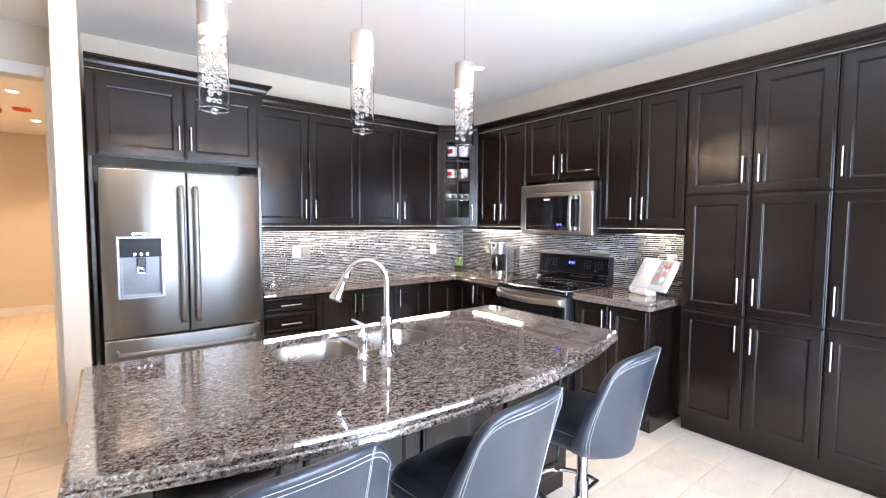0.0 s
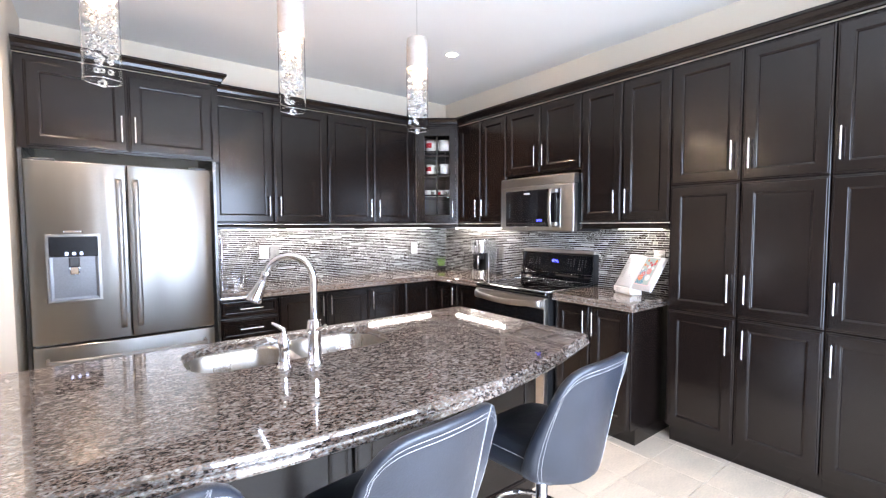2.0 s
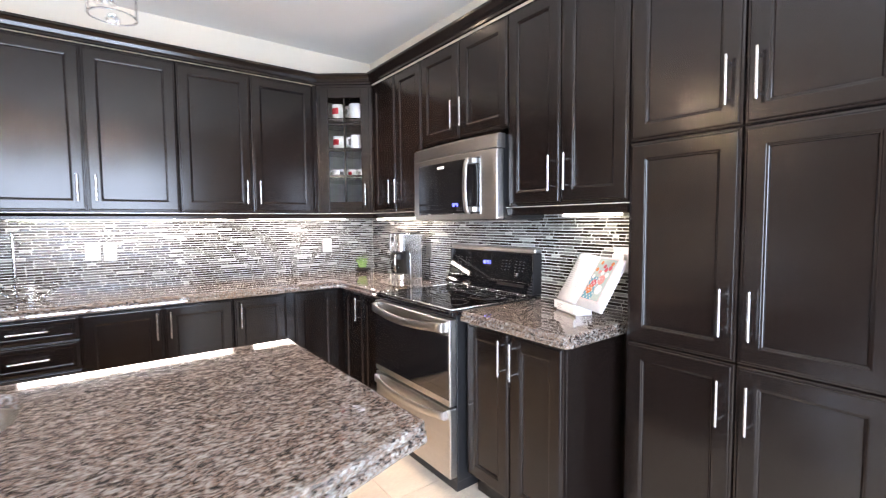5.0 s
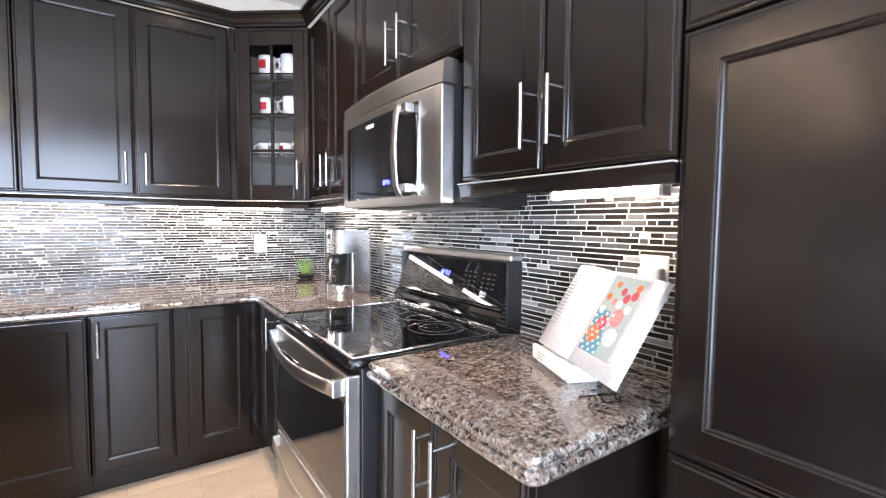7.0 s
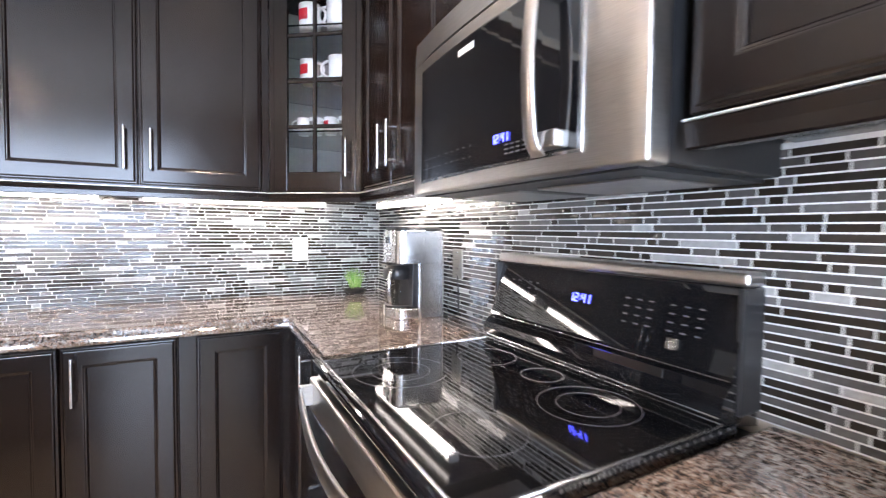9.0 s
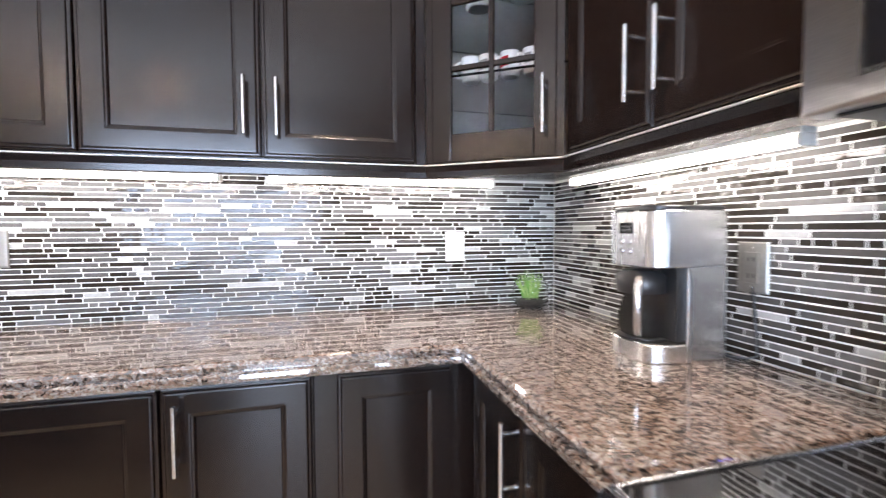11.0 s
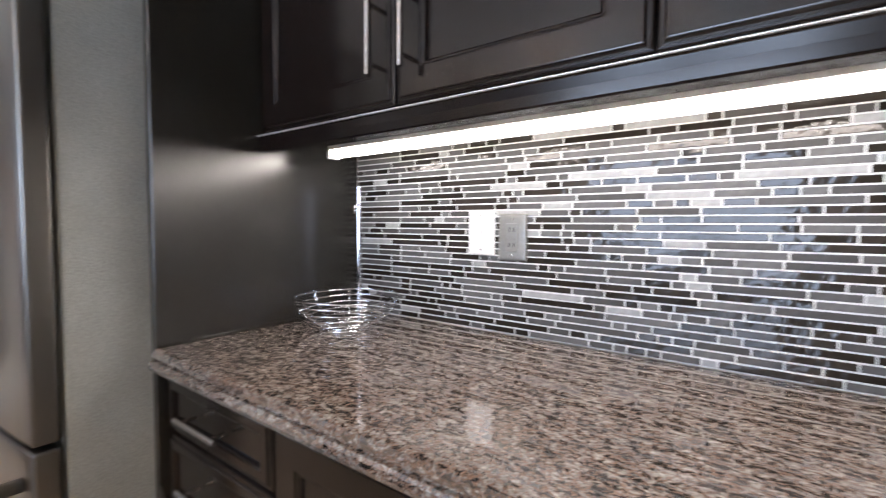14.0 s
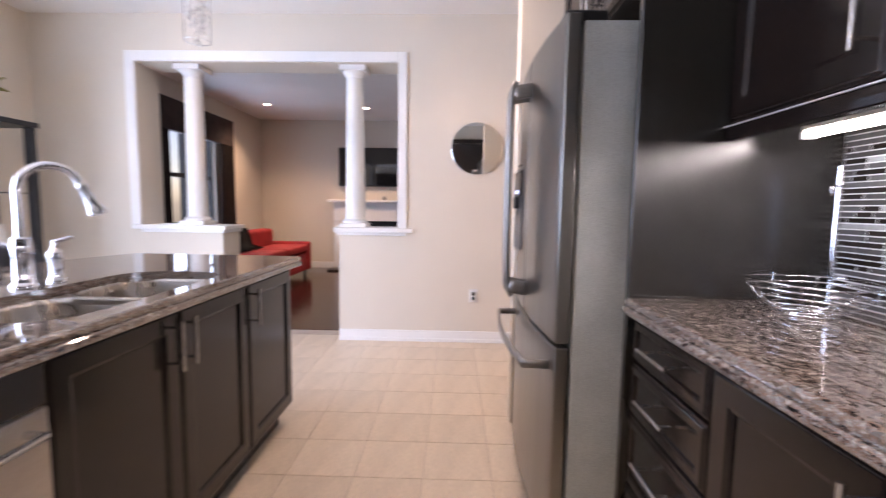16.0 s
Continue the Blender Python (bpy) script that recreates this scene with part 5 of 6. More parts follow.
for tuft, (material, many, label) in enumerate(((M_LEAF, 30, "fleshy bright green leaves"), (M_LEAF2, 22, "pale yellow-green leaf tips"))):
    b = bmesh.new()
    for k in range(many):
        a, lean = rnd.uniform(0, 6.28), rnd.uniform(0.03, 0.42)
        L = rnd.uniform(0.07, 0.125) * (1 - 0.6 * lean)
        base = Vector((rnd.uniform(-0.026, 0.026), rnd.uniform(-0.026, 0.026), 0.034))
        out = Vector((math.cos(a), math.sin(a), 0))
        d = (out * lean + Vector((0, 0, 1))).normalized()
        s_ = d.orthogonal().normalized()
        n = d.cross(s_)
        w = rnd.uniform(0.0032, 0.0058)
        cs = []
        for t, ww in ((0, 0.7), (0.35, 1.0), (0.7, 0.8), (0.9, 0.45), (1.0, 0.06)):
            c = base + d * L * t + out * 0.016 * t * t
            cs.append([b.verts.new(c + s_ * w * ww), b.verts.new(c + n * w * 0.45 * ww), b.verts.new(c - s_ * w * ww), b.verts.new(c - n * w * 0.45 * ww)])
        for p, q in zip(cs, cs[1:]):
            for i in range(4):
                b.faces.new((p[i], p[(i + 1) % 4], q[(i + 1) % 4], q[i])).smooth = True
    tagged(part("leaves", finish(b), material, pl, label), kind="stuff")

# cookbook on an acrylic stand
BOOK = Matrix.Translation((3.262, 1.755, WTOP + 0.045)) @ pose(0, 0, 0, 0, 0, -114) @ pose(0, 0, 0, -30, 0, 0)
cb = thing("cookbook", BOOK, "open cookbook with pictures of button biscuits leaning on a stand", "book")


def page(x0, x1, h, lift, name):
    b = bmesh.new()
    g = []
    for k in range(11):
        t = k / 10
        x = x0 + (x1 - x0) * t
        y = -lift * math.sin(math.pi * t) ** 0.8
        g.append([b.verts.new(p) for p in ((x, y - 0.008, 0), (x, y - 0.008, h), (x, 0.004, h), (x, 0.004, 0))])
    for p, q in zip(g, g[1:]):
        for i in range(4):
            b.faces.new((p[i], p[(i + 1) % 4], q[(i + 1) % 4], q[i])).smooth = i == 0
    b.faces.new(g[0])
    b.faces.new(g[-1][::-1])
    return part(name, finish(b), M_PAGE, cb, "white printed page")


pgl = page(-0.178, 0.0, 0.250, 0.014, "page")
pgr = page(0.002, 0.195, 0.250, 0.003, "page")
for k in range(15):
    w = 0.115 if k % 5 != 4 else 0.06
    part("text_line", box(-0.155, -0.155 + w, -0.0206, -0.0202, 0.215 - k * 0.0105, 0.2172 - k * 0.0105), M_INK, pgl)
for k in range(5):
    part("caption", box(0.150, 0.1525, -0.0125, -0.012, 0.03 + k * 0.011, 0.036 + k * 0.011), M_INK, pgr)
py = -0.0122
M_PINK = mat("pink_print", (0.82, 0.55, 0.56), 0.5, vary=0.1, scale=60)
part("picture_border", box(0.014, 0.152, py + 0.0002, py + 0.001, 0.034, 0.246), M_PINK, pgr, "pink checked border of the photo")
part("picture", box(0.019, 0.147, py - 0.0002, py + 0.001, 0.040, 0.241), M_MINT, pgr, "photo with coloured button biscuits")
cloth = part("cloth", box(0.020, 0.092, py - 0.0006, py + 0.0004, 0.041, 0.150), M_TEAL, pgr, "blue patterned cloth in the photo")
for i in range(6):
    for j in range(9):
        if (i + j) % 2:
            part("dot_print", lathe([(0.0042, 0), (0.0042, 0.0003)], 8, m=pose(0.026 + i * 0.012, py - 0.0006, 0.047 + j * 0.012, 90)), M_PAGE, cloth)
part("dish_print", box(0.078, 0.088, py - 0.0009, py, 0.070, 0.165, 0.0003), M_INK, pgr, "grey edge of a dish in the photo", pose(0, 0, 0, 0, -14, 0) @ pose(0.026, 0, -0.014))
for cx, cz, r, mm in ((0.048, 0.088, 0.023, M_ORANGE), (0.058, 0.118, 0.019, M_ROSE), (0.100, 0.140, 0.023, M_SALMON), (0.112, 0.093, 0.022, M_PAGE), (0.080, 0.205, 0.010, M_ROSE), (0.100, 0.190, 0.012, M_ROSE), (0.124, 0.200, 0.012, M_ROSE), (0.126, 0.220, 0.010, M_ORANGE), (0.036, 0.185, 0.010, M_ORANGE), (0.05, 0.220, 0.009, M_ORANGE), (0.064, 0.175, 0.010, M_SALMON), (0.085, 0.172, 0.011, M_PAGE), (0.122, 0.165, 0.011, M_PAGE), (0.034, 0.15, 0.010, M_PAGE)):
    part("biscuit_print", lathe([(r, 0), (r, 0.0006), (r * 0.86, 0.0012), (r * 0.8, 0.0008)], 20, m=pose(cx, py, cz, 90)), mm, pgr)
    if r > 0.018:
        hb = bmesh.new()
        for sx in (-1, 1):
            for sz in (-1, 1):
                lathe([(r * 0.12, 0), (r * 0.12, 0.0002)], 8, hb, pose(cx + sx * r * 0.28, py - 0.0010, cz + sz * r * 0.28, 90))
        part("holes_print", hb, M_INK, pgr)
STAND = Matrix.Translation((3.262, 1.755, WTOP)) @ pose(0, 0, 0, 0, 0, -114)
st_ = thing("book_stand", STAND, "white recipe box stand holding the open cookbook", "book stand")
part("box", box(-0.155, 0.03, -0.02, 0.06, 0.0, 0.043, 0.003), M_WHITE, st_)
part("front_lip", box(-0.155, 0.03, -0.034, -0.0205, 0.012, 0.05, 0.002), M_WHITE, st_)
part("back_rest", box(-0.09, 0.06, 0.012, 0.017, 0.0, 0.19, 0.001), M_WHITE, st_, m=pose(0, 0.0, 0.045, -30))
for x in (0.10, 0.14):
    part("foot", box(x, x + 0.012, -0.03, 0.07, 0.0, 0.012, 0.002), M_PANE, st_, "clear acrylic foot")
for k in range(3):
    part("lettering", box(-0.12, -0.12 + (0.05, 0.035, 0.04)[k], -0.0348, -0.0342, 0.036 - k * 0.008, 0.039 - k * 0.008), M_INK, st_)

# fruit basket of bent wire with a banana hook
fb = thing("fruit_basket", pose(1.185, 3.985, WTOP), "empty chrome wire fruit basket with banana hook", "basket")
for z, r in ((0.085, 0.135), (0.068, 0.130), (0.050, 0.120), (0.034, 0.105), (0.02, 0.085), (0.009, 0.06)):
    part("wire_ring", tube([(r * math.cos(a), r * math.sin(a), z + 0.003 * math.cos(2 * a + z * 40)) for a in [2 * math.pi * k / 36 for k in range(36)]], 0.0022, 6, closed=True), M_CHROME, fb)
for k in range(8):
    a = 2 * math.pi * k / 8
    part("wire_rib", tube([(r * math.cos(a), r * math.sin(a), z) for z, r in ((0.004, 0.04), (0.012, 0.068), (0.034, 0.106), (0.06, 0.127), (0.088, 0.136))], 0.0018, 6), M_CHROME, fb)
part("base_ring", tube([(0.062 * math.cos(a), 0.062 * math.sin(a), 0.003) for a in [2 * math.pi * k / 28 for k in range(28)]], 0.003, 6, closed=True), M_CHROME, fb)
part("post", tube([(-0.075, 0.115, 0.003), (-0.075, 0.115, 0.385)], 0.0085, 12), M_CHROME, fb, "upright chrome post")
part("hook", tube([(-0.075, 0.115, 0.33), (-0.045, 0.075, 0.335), (-0.035, 0.06, 0.322), (-0.04, 0.066, 0.305)], 0.003, 8), M_CHROME, fb)

# mugs on the glass shelves of the corner cabinet
M_CERAMIC = mat("glazed_white", (0.78, 0.76, 0.73), 0.12, vary=0.03, bump=0)
M_REDP = mat("red_glaze", (0.55, 0.03, 0.04), 0.15, vary=0.1, bump=0)
M_GREYP = mat("grey_glaze", (0.30, 0.28, 0.27), 0.15, vary=0.1, bump=0)


def mug(x, y, z, kind, size=1.0, turn=0):
    mg = thing("mug", pose(x, y, z, 0, 0, turn), kind[2], "mug", "mugs in the corner cabinet")
    b = lathe([(0.030 * size, 0), (0.038 * size, 0.004), (0.040 * size, 0.05 * size), (0.041 * size, 0.092 * size), (0.037 * size, 0.092 * size), (0.036 * size, 0.02), (0.02 * size, 0.008)], 20)
    part("body", b, kind[0], mg)
    part("handle", tube([(0.038 * size + 0.032 * size * math.sin(t), 0, 0.05 * size + 0.03 * size * math.cos(t)) for t in [math.pi * k / 8 for k in range(9)]], 0.0055 * size, 8), kind[0], mg)
    if kind[1]:
        bb = bmesh.new()
        rings = []
        for zz in (0.03 * size, 0.07 * size):
            rings.append([bb.verts.new((0.0412 * size * math.cos(a), 0.0412 * size * math.sin(a), zz)) for a in [math.radians(215 + 80 * k / 8) for k in range(9)]])
        for k in range(8):
            bb.faces.new((rings[0][k], rings[0][k + 1], rings[1][k + 1], rings[1][k])).smooth = True
        part("decoration", bb, kind[1], mg, "printed coloured motif")
    return mg


WR = (M_CERAMIC, M_REDP, "white mug with a red printed motif")
WG = (M_CERAMIC, M_GREYP, "white mug with a grey printed motif")
CL = (M_GLASS, None, "clear glass cup on the cabinet floor")
fdir = Vector((CORN[1][0] - CORN[0][0], CORN[1][1] - CORN[0][1])).normalized()
inn = Vector((-fdir.y, fdir.x))


def spot(s, dpt):
    p = Vector(CORN[0]) + fdir * s + inn * dpt
    return p.x, p.y


mug(*spot(0.145, 0.10), 2.170, WR, 1.22, -50)
mug(*spot(0.280, 0.10), 2.170, WR, 1.28, 150)
mug(*spot(0.140, 0.11), 1.940, WR, 1.10, -50)
mug(*spot(0.285, 0.10), 1.940, WG, 1.16, 150)
mug(*spot(0.115, 0.10), 1.710, WG, 0.76, 160)
mug(*spot(0.175, 0.10), 1.710, WG, 0.76, -50)
mug(*spot(0.245, 0.10), 1.710, WR, 0.76, -60)
mug(*spot(0.315, 0.10), 1.710, WG, 0.76, -60)
mug(*spot(0.15, 0.12), UZ0 + 0.001, CL, 0.8, 0)


# outlets and switches
def plate(m, material, label, switch=False, w=0.078):
    pt = thing("wall_outlet" if not switch else "wall_switch", m, label, "outlet")
    part("cover_plate", panel_loops(w, 0.118, [(0.0, 0.0035), (0.003, 0.0), (0.008, -0.0005)], 0.006), material, pt, m=pose(-w / 2, -0.007, -0.059))
    if switch:
        part("toggle", box(-0.005, 0.005, -0.019, -0.006, -0.006, 0.012, 0.002), M_WHITE, pt)
    else:
        part("socket_face", box(-0.017, 0.017, -0.0095, -0.0074, -0.036, 0.036, 0.002), material, pt)
        for z in (-0.019, 0.019):
            for x in (-0.006, 0.006):
                part("slot", box(x - 0.0012, x + 0.0012, -0.0100, -0.0094, z - 0.005, z + 0.005), M_BLACKP, pt)
    for z in (-0.045, 0.045):
        part("screw", lathe([(0.003, 0), (0.003, 0.001), (0.002, 0.0014)], 10, m=pose(0, -0.0075, z, 90)), M_HANDLE, pt)
    return pt


YT = YB - 0.0028
XT = XR - 0.0028
plate(pose(1.472, YT, 1.187), M_WHITE, "white plastic wall switch on the mosaic backsplash", True)
plate(pose(1.563, YT, 1.176), M_PLATE, "brushed metal wall outlet on the mosaic backsplash")
plate(pose(3.073, YT, 1.165), M_WHITE, "cream wall outlet on the mosaic backsplash")
plate(pose(XT, 3.282, 1.143, 0, 0, -90), M_PLATE, "brushed metal wall outlet beside the coffee maker")
plate(pose(XT, 1.69, 1.175, 0, 0, -90), M_WHITE, "white wall outlet behind the cookbook")
ad = thing("plug_adapter", pose(XT - 0.011, 1.685, 1.175, 0, 0, -90), "white plug-in adapter in the wall outlet", "adapter")
part("case", box(-0.028, 0.034, -0.035, -0.002, -0.03, 0.03, 0.006), M_WHITE, ad)
plate(pose(XL, 3.25, 0.42, 0, 0, 90), M_WHITE, "white wall outlet low on the beige wall")
for z in (0.40, 0.44):
    tagged(part("plug", box(XL + 0.008, XL + 0.03, 3.235, 3.265, z - 0.014, z + 0.014, 0.003), M_BLACKP), "black plug in the low wall outlet", "plug")

# round mirror on the west wall
mr_ = thing("wall_mirror", pose(XL, 3.255, 1.695, 90, 0, 90), "round frameless mirror hung on the beige wall", "mirror")
part("backing", lathe([(0.21, 0.0), (0.21, 0.012)], 48), M_BLACKP, mr_)
part("mirror_glass", lathe([(0.222, 0.012), (0.222, 0.016), (0.216, 0.0185)], 64), M_MIRROR, mr_)

# display cabinet by the south wall, with a potted arrangement on top
dc = thing("display_cabinet", pose(-1.10, -0.20, 0), "black framed glass display cabinet", "cabinet")
for x in (0.0, 0.745):
    for y in (0.0, 0.345):
        part("post", box(x, x + 0.055, -y - 0.055, -y, 0, 1.76, 0.004), M_BLACKP, dc)
part("top", box(-0.015, 0.815, -0.415, 0.015, 1.76, 1.80, 0.006), M_BLACKP, dc)
part("base", box(0.0, 0.80, -0.40, 0.0, 0.0, 0.45, 0.004), M_BLACKP, dc)
for z in (0.85, 1.25):
    part("shelf", box(0.02, 0.78, -0.38, -0.02, z, z + 0.008), M_GLASS, dc)
part("back_panel", box(0.055, 0.745, -0.40, -0.392, 0.45, 1.76), M_MIRROR, dc, "mirrored back panel")
for k, (x, z, h) in enumerate(((0.16, 0.858, 0.16), (0.35, 0.858, 0.22), (0.58, 0.858, 0.14), (0.2, 1.258, 0.2), (0.45, 1.258, 0.13), (0.63, 1.258, 0.24))):
    vs = thing("ornament", pose(-1.10 + x, -0.38, z), "small pale glazed vase in the display cabinet", "vase", "vases in the cabinet")
    part("body", lathe([(0.03, 0), (0.045, h * 0.3), (0.03, h * 0.7), (0.02, h * 0.85), (0.028, h)], 18), M_CERAMIC, vs)
pt_ = thing("potted_plant", pose(-0.82, -0.40, 1.80), "yellow green plant in a wooden pot", "plant")
part("pot", lathe([(0.06, 0), (0.085, 0.02), (0.10, 0.13), (0.105, 0.14), (0.09, 0.14), (0.085, 0.10)], 20), mat("wood_pot", (0.25, 0.12, 0.06), 0.6, vary=0.2), pt_)
b = bmesh.new()
rnd = random.Random(8)
for k in range(160):
    a, r = rnd.uniform(0, 6.28), rnd.uniform(0, 0.17)
    c = Vector((r * math.cos(a), r * math.sin(a), 0.17 + rnd.uniform(0, 0.22) * (1 - r * 2.5)))
    d = Vector((rnd.uniform(-1, 1), rnd.uniform(-1, 1), rnd.uniform(-0.3, 1))).normalized()
    s = d.orthogonal().normalized() * 0.018
    L = d * 0.055
    b.faces.new([b.verts.new(c + v) for v in (-L, s, L, -s)])
tagged(part("foliage", b, mat("yellow_leaf", (0.32, 0.30, 0.08), 0.5, vary=0.25, scale=30), pt_), kind="stuff")

# smoke detector in the hall
sd = thing("smoke_alarm", pose(-0.95, 7.6, CEIL), "orange hooded smoke alarm on the hallway ceiling", "smoke alarm")
part("case", lathe([(0.10, 0), (0.10, -0.035), (0.085, -0.05), (0.03, -0.055)], 24), mat("orange_plastic", (0.75, 0.12, 0.04), 0.5), sd)


# ---- living room ----
tv = thing("television", pose(-6.03, 1.50, 1.93, 0, 0, 90), "black flat screen television mounted on the wall", "television")
part("bezel", box(-0.62, 0.62, 0.0, 0.05, -0.36, 0.36, 0.006), M_BLACKP, tv)
part("screen", box(-0.60, 0.60, -0.004, 0.002, -0.34, 0.34), M_BLACK, tv, "dark glossy screen")
part("wall_bracket", box(-0.2, 0.2, 0.05, 0.07, -0.15, 0.15), M_BLACKP, tv)
fp = thing("fireplace", pose(-6.1, 1.50, 0, 0, 0, 90), "white fireplace mantel with a dark firebox", "fireplace")
part("mantel_shelf", box(-0.80, 0.80, -0.24, 0.0, 1.27, 1.315, 0.006), M_TRIM, fp)
part("frieze", box(-0.70, 0.70, -0.16, 0.0, 0.92, 1.268, 0.004), M_TRIM, fp)
for x in (-0.70, 0.50):
    part("pilaster", box(x, x + 0.20, -0.16, 0.0, 0.0, 0.918, 0.004), M_TRIM, fp)
part("firebox", box(-0.498, 0.498, -0.10, -0.002, 0.0, 0.916), M_BLACKP, fp, "dark firebox")
part("hearth", box(-0.75, 0.75, -0.45, -0.162, 0.0, 0.03, 0.004), M_BLACKP, fp)
for x, h in ((-0.45, 0.10), (0.25, 0.07)):
    o = thing("ornament", pose(-6.0, 1.5 + x, 1.315), "small dark ornament on the mantel", "ornament")
    part("body", lathe([(0.03, 0), (0.05, h * 0.4), (0.02, h * 0.8), (0.03, h)], 14), M_PLATE, o)

so_ = thing("sofa", pose(-4.15, 0.22, 0, 0, 0, 180), "red upholstered sofa with a black throw", "sofa")
part("base", box(-0.95, 0.95, -0.35, 0.42, 0.10, 0.42, 0.03, 3), M_RED, so_)
part("backrest", box(-0.95, 0.95, 0.22, 0.45, 0.42, 0.80, 0.05, 3), M_RED, so_)
for x in (-1.10, 0.94):
    part("armrest", box(x, x + 0.16, -0.38, 0.45, 0.10, 0.58, 0.04, 3), M_RED, so_)
for x in (-0.93, 0.01):
    part("seat_cushion", box(x, x + 0.92, -0.38, 0.21, 0.42, 0.54, 0.035, 3), M_RED, so_)
for x in (-1.0, 0.96):
    for y in (-0.3, 0.36):
        part("leg", lathe([(0.018, 0), (0.026, 0.10)], 12, m=pose(x, y, 0)), M_BLACKP, so_)
th = thing("throw_blanket", pose(-3.75, 0.0, 0), "black knitted throw draped over the sofa", "blanket")
b = bmesh.new()
g = []
for i in range(13):
    row = []
    for j, (y, z) in enumerate(((0.24, 0.56), (0.06, 0.60), (0.02, 0.72), (-0.02, 0.85), (-0.14, 0.86), (-0.26, 0.84), (-0.27, 0.62), (-0.275, 0.50))):
        row.append(b.verts.new((-0.42 + 0.84 * i / 12 + 0.02 * math.sin(j * 2.1), y + 0.012 * math.sin(i * 1.9 + j), z + 0.010 * math.sin(i * 2.7 + j * 1.3))))
    g.append(row)
for p, q in zip(g, g[1:]):
    for j in range(7):
        b.faces.new((p[j], p[j + 1], q[j + 1], q[j])).smooth = True
bmesh.ops.solidify(b, geom=b.faces[:], thickness=0.015)
part("cloth", b, M_BFAB, th)
ot = thing("side_table", pose(-3.3, 1.95, 0), "small black table with turned legs", "table")
part("top", box(-0.28, 0.28, -0.28, 0.28, 0.40, 0.44, 0.01), M_BLACKP, ot)
part("shelf", box(-0.24, 0.24, -0.24, 0.24, 0.14, 0.16, 0.005), M_BLACKP, ot)
for x in (-0.24, 0.24):
    for y in (-0.24, 0.24):
        part("leg", lathe([(0.02, 0), (0.028, 0.06), (0.018, 0.12), (0.03, 0.22), (0.02, 0.32), (0.03, 0.40)], 12, m=pose(x, y, 0)), M_BLACKP, ot)
# window, rod and curtains
b = bmesh.new()
for x in (-4.45, -3.785, -3.11):
    box(x, x + 0.06, YF - 0.11, YF - 0.04, 0.35, 2.30, 0.004, 2, b)
for z in (0.35, 1.55, 2.24):
    box(-4.39, -3.11, YF - 0.10, YF - 0.05, z, z + 0.06, 0.004, 2, b)
struct("window_living", b, M_BLACKP, "dark framed living room window", "window")
vl = thing("valance", pose(-3.85, YF + 0.07, 0), "dark brown fabric valance above the window", "curtain")
part("cloth", box(-0.98, 0.98, -0.045, 0.045, 2.12, 2.52, 0.01), M_CURT, vl)


def curtain(x, w):
    c = thing("curtain", pose(x, YF + 0.09, 0), "dark brown pleated floor length curtain", "curtain", "curtains")
    b = bmesh.new()
    g = []
    for i in range(41):
        t = i / 40
        g.append([b.verts.new((w * t * (0.72 + 0.28 * s), 0.028 * math.sin(t * 38) * (0.7 + 0.3 * s), 0.02 + 2.46 * (1 - s))) for s in [k / 8 for k in range(9)]])
    for p, q in zip(g, g[1:]):
        for j in range(8):
            b.faces.new((p[j], p[j + 1], q[j + 1], q[j])).smooth = True
    bmesh.ops.solidify(b, geom=b.faces[:], thickness=0.004)
    part("cloth", b, M_CURT, c)
    return c


curtain(-4.85, 0.46)
curtain(-3.22, 0.30)
# plain sheet outside; its blue emission is added to brighten the window panes
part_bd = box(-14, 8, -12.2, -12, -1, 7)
M_OUT = mat("glowing_backdrop", (0.55, 0.62, 0.70), 0.9, vary=0.1, scale=0.4)
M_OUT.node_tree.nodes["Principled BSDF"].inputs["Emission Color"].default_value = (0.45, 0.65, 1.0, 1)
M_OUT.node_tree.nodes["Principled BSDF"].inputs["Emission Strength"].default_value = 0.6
tagged(part("backdrop", part_bd, M_OUT), "plain pale blue sheet outside the windows, with glow added", "backdrop", kind="structure")
tagged(part("ground", box(-30, 30, -30, YF - 0.2, -0.30, -0.14), mat("lawn", (0.10, 0.14, 0.06), 0.9, vary=0.2, scale=3)), "grass ground outside the house", "ground", kind="structure")


# orange-red cover on the hall ceiling
rc = thing("ceiling_cover", pose(-0.66, 7.45, CEIL), "orange-red plastic cover on the hall ceiling", "ceiling fixture")
M_ORED = mat("orange_red_plastic", (0.80, 0.09, 0.03), 0.5, vary=0.04)
part("base_plate", box(-0.085, 0.085, -0.10, 0.10, -0.008, -0.001, 0.003), M_ORED, rc)
part("cover", lathe([(0.055, -0.022), (0.072, -0.018), (0.08, -0.008)], 8), M_ORED, rc)

# ---- mosaic backsplash ----
TILE_MESH = {}
PITCH, THICK, GAP = 0.0166, 0.0014, 0.0033


def strip_mesh(length, tone):
    key = (length, tone)
    if key not in TILE_MESH:
        h = PITCH - GAP
        b = panel_loops(length, h, [(0.0, -THICK + 0.0008), (0.0009, -THICK)], 0.0)
        me = to_mesh("mosaic_tile", b, M_MOSAIC)
        at = me.attributes.new("tone", "FLOAT", "FACE")
        at.data.foreach_set("value", [tone] * len(me.polygons))
        TILE_MESH[key] = me
    return TILE_MESH[key]


TONES = [0.10, 0.10, 0.10, 0.10, 0.38, 0.38, 0.38, 0.55, 0.55, 0.55, 0.75, 0.75, 0.75, 0.88, 0.88, 0.97]
LENGTHS = [0.025, 0.036, 0.05, 0.07, 0.09, 0.115, 0.145, 0.18]


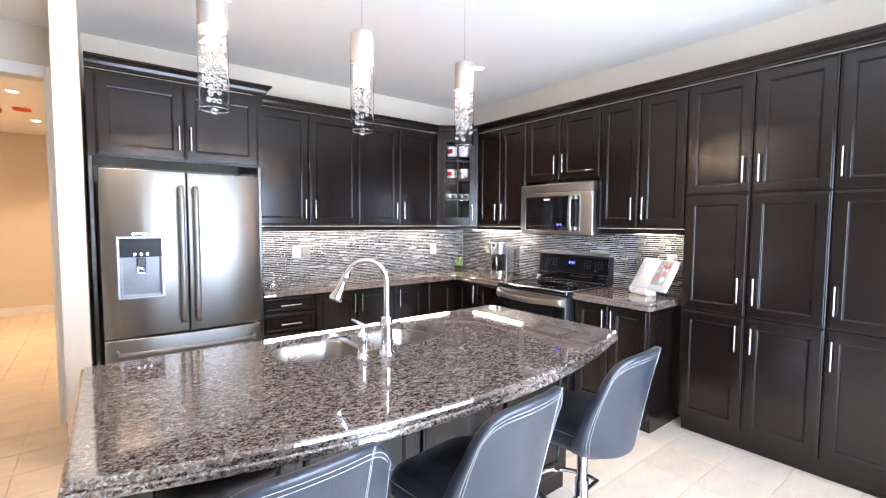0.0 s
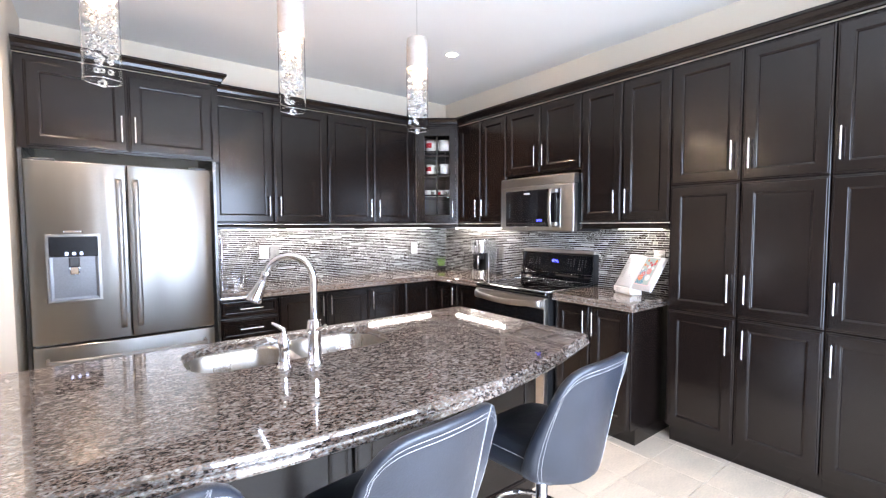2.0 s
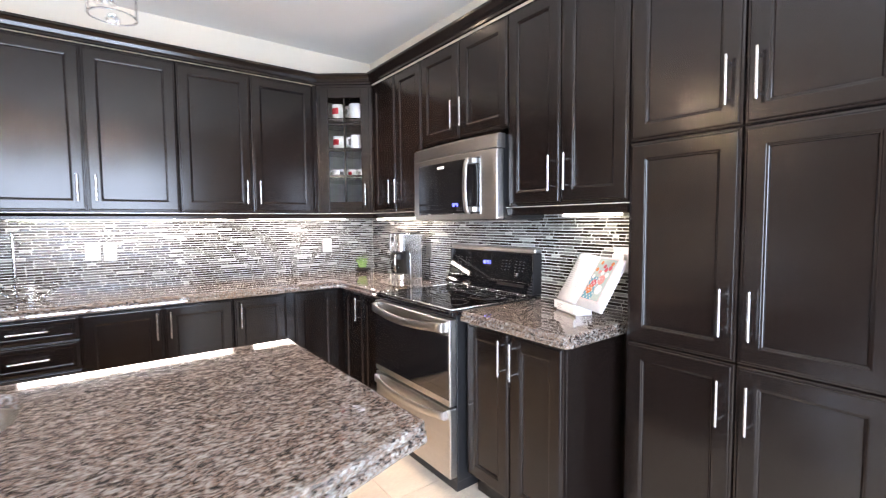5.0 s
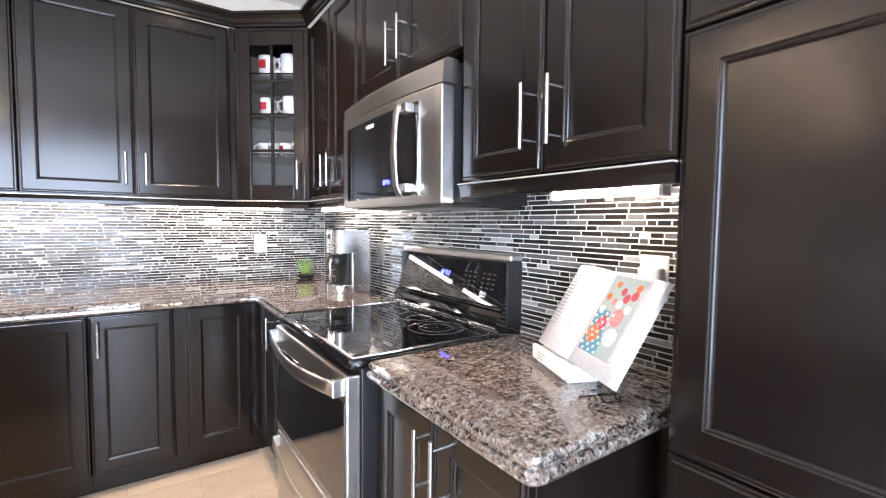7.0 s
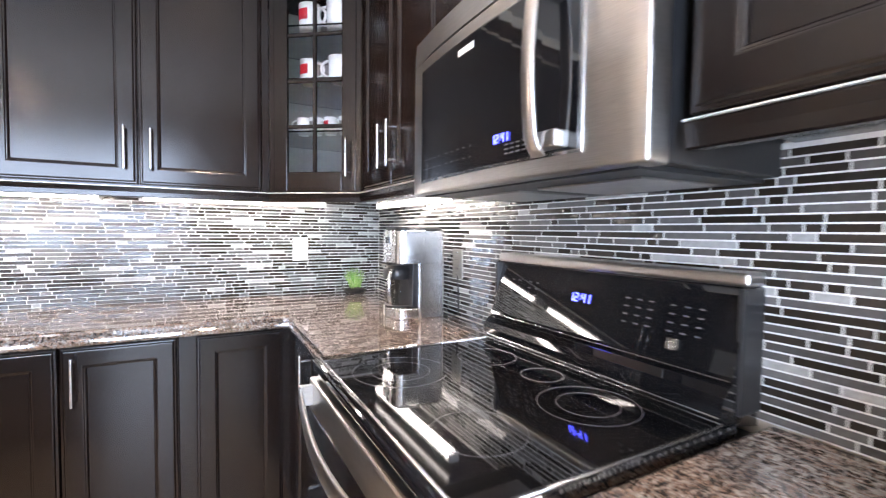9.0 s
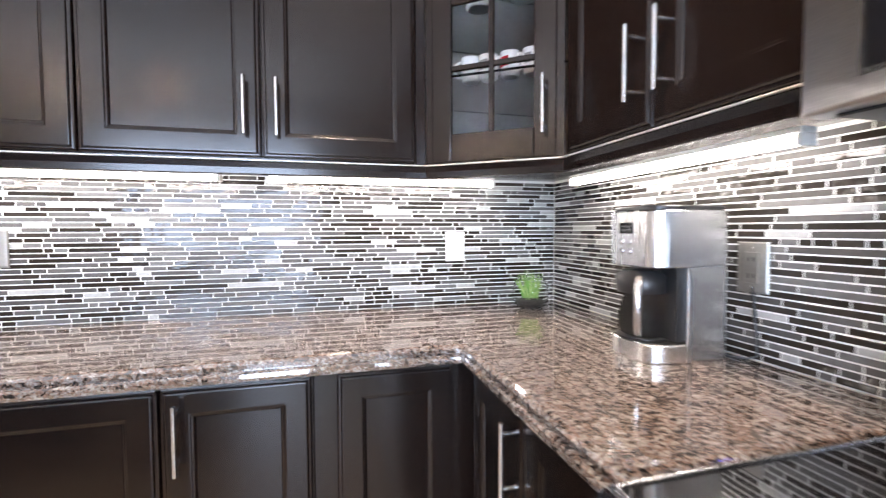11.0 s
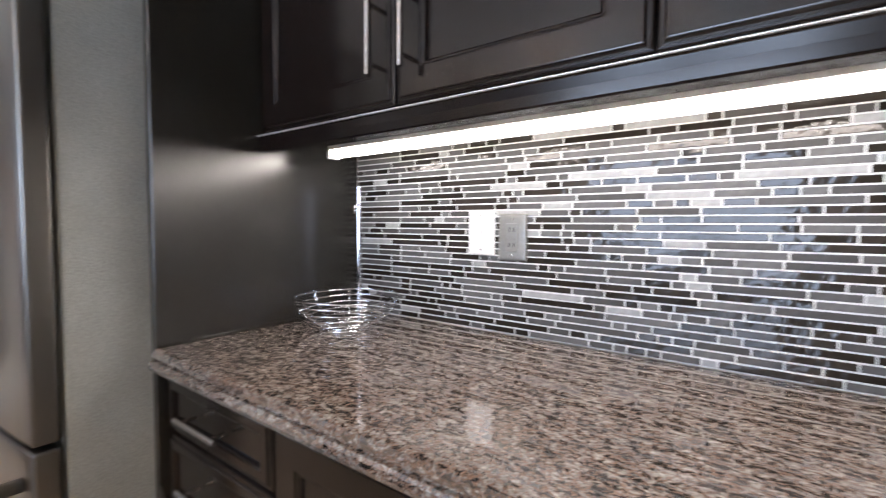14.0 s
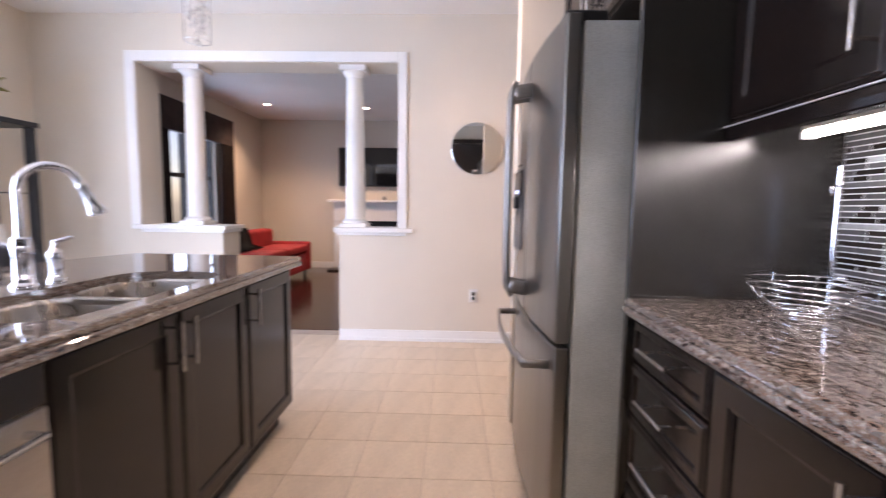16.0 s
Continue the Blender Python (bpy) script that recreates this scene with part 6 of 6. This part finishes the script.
def backsplash(name, m, length, z0, z1, near, seed, label, holes=()):
    """A wall of mosaic strips; near: the stretch of local x whose strips are objects of their own."""
    rnd = random.Random(seed)
    wall = tagged(part(name, box(0, length, -0.001, 0.0075, z0, z1), M_MGROUT, m=m), label, "backsplash", kind="structure")
    verts, faces, tones = [], [], []
    rows = int((z1 - z0 - 0.002) / PITCH)
    for r in range(rows):
        z = z0 + 0.003 + r * PITCH
        x = rnd.uniform(0.001, 0.004)
        last = None
        while x < length - 0.012:
            L = min(rnd.choice(LENGTHS), length - 0.002 - x)
            tone = rnd.choice([t for t in TONES if t != last or t == 0.10])
            last = tone
            h = PITCH - GAP
            if near and near[0] <= x <= near[1] and L in LENGTHS:
                o = new("mosaic_tile", strip_mesh(L, tone))
                o.parent = wall
                o.location = (x, -0.001, z)
            else:
                i = len(verts)
                e = 0.0009
                y0, y1, y2 = -0.001, -0.001 - THICK + 0.0008, -0.001 - THICK
                for y, s in ((y0, 0), (y1, 0), (y2, e)):
                    verts += [(x + s, y, z + s), (x + L - s, y, z + s), (x + L - s, y, z + h - s), (x + s, y, z + h - s)]
                for k in range(2):
                    for c in range(4):
                        d = (c + 1) % 4
                        faces.append((i + 4 * k + c, i + 4 * k + d, i + 4 * k + 4 + d, i + 4 * k + 4 + c))
                faces.append((i + 8, i + 9, i + 10, i + 11))
                tones += [tone] * 9
            x += L + GAP
    me = bpy.data.meshes.new("mosaic_tiles")
    me.from_pydata(verts, [], faces)
    me.materials.append(M_MOSAIC)
    at = me.attributes.new("tone", "FLOAT", "FACE")
    at.data.foreach_set("value", tones)
    rest = new("mosaic_tiles", me)
    rest.parent = wall
    tagged(rest, "strips of dark glass and grey stone mosaic", kind="stuff")
    return wall


backsplash("backsplash_north", pose(0.998, YB, 0), XR - 0.998, WTOP - 0.002, 1.437, (0.62, 1.46), 11, "grey linear mosaic backsplash behind the worktop")
backsplash("backsplash_east", pose(XR, YB - 0.006, 0, 0, 0, -90), YB - 0.006 - 1.484, WTOP - 0.002, 1.437, (1.95, 2.70), 12, "grey linear mosaic backsplash behind the stove")

# ---- floor tiles ----
GRID, JOINT = 0.305, 0.003
b = box(0, GRID - JOINT, 0, GRID - JOINT, -0.008, 0.0)
top_edges = [e for e in b.edges if all(v.co.z > -0.001 for v in e.verts)]
bmesh.ops.bevel(b, geom=top_edges, offset=0.0012, segments=1, affect="EDGES")
TILE = to_mesh("floor_tile", b, M_TILE)
floor_ob = bpy.data.objects["floor"]
GX, GY = 0.184, 2.95
verts, faces = [], []
count = 0
for i in range(-7, 12):
    for j in range(-13, 23):
        x, y = GX + i * GRID + JOINT / 2, GY + j * GRID + JOINT / 2
        if x > XR or x + GRID < XL - 0.3 or y > 9.5 or y + GRID < YF:
            continue
        if x < XL - 0.3:
            continue
        hidden = x > 3.25 or (y > 4.3 and x > -0.2) or (y > 3.7 and x > 0.0)
        if y < 3.6 and not hidden and count < 300:
            o = new("floor_tile", TILE)
            o.parent = floor_ob
            o.location = (x, y, 0)
            count += 1
        else:
            k = len(verts)
            g = GRID - JOINT
            verts += [(x, y, 0), (x + g, y, 0), (x + g, y + g, 0), (x, y + g, 0)]
            verts += [(x, y, -0.007), (x + g, y, -0.007), (x + g, y + g, -0.007), (x, y + g, -0.007)]
            faces += [(k, k + 1, k + 2, k + 3), (k, k + 4, k + 5, k + 1), (k + 1, k + 5, k + 6, k + 2), (k + 2, k + 6, k + 7, k + 3), (k + 3, k + 7, k + 4, k)]
me = bpy.data.meshes.new("floor_tiles")
me.from_pydata(verts, [], faces)
me.materials.append(M_TILE)
rest = new("floor_tiles", me)
rest.parent = floor_ob
tagged(rest, "pale ceramic floor tiles further off", kind="stuff")
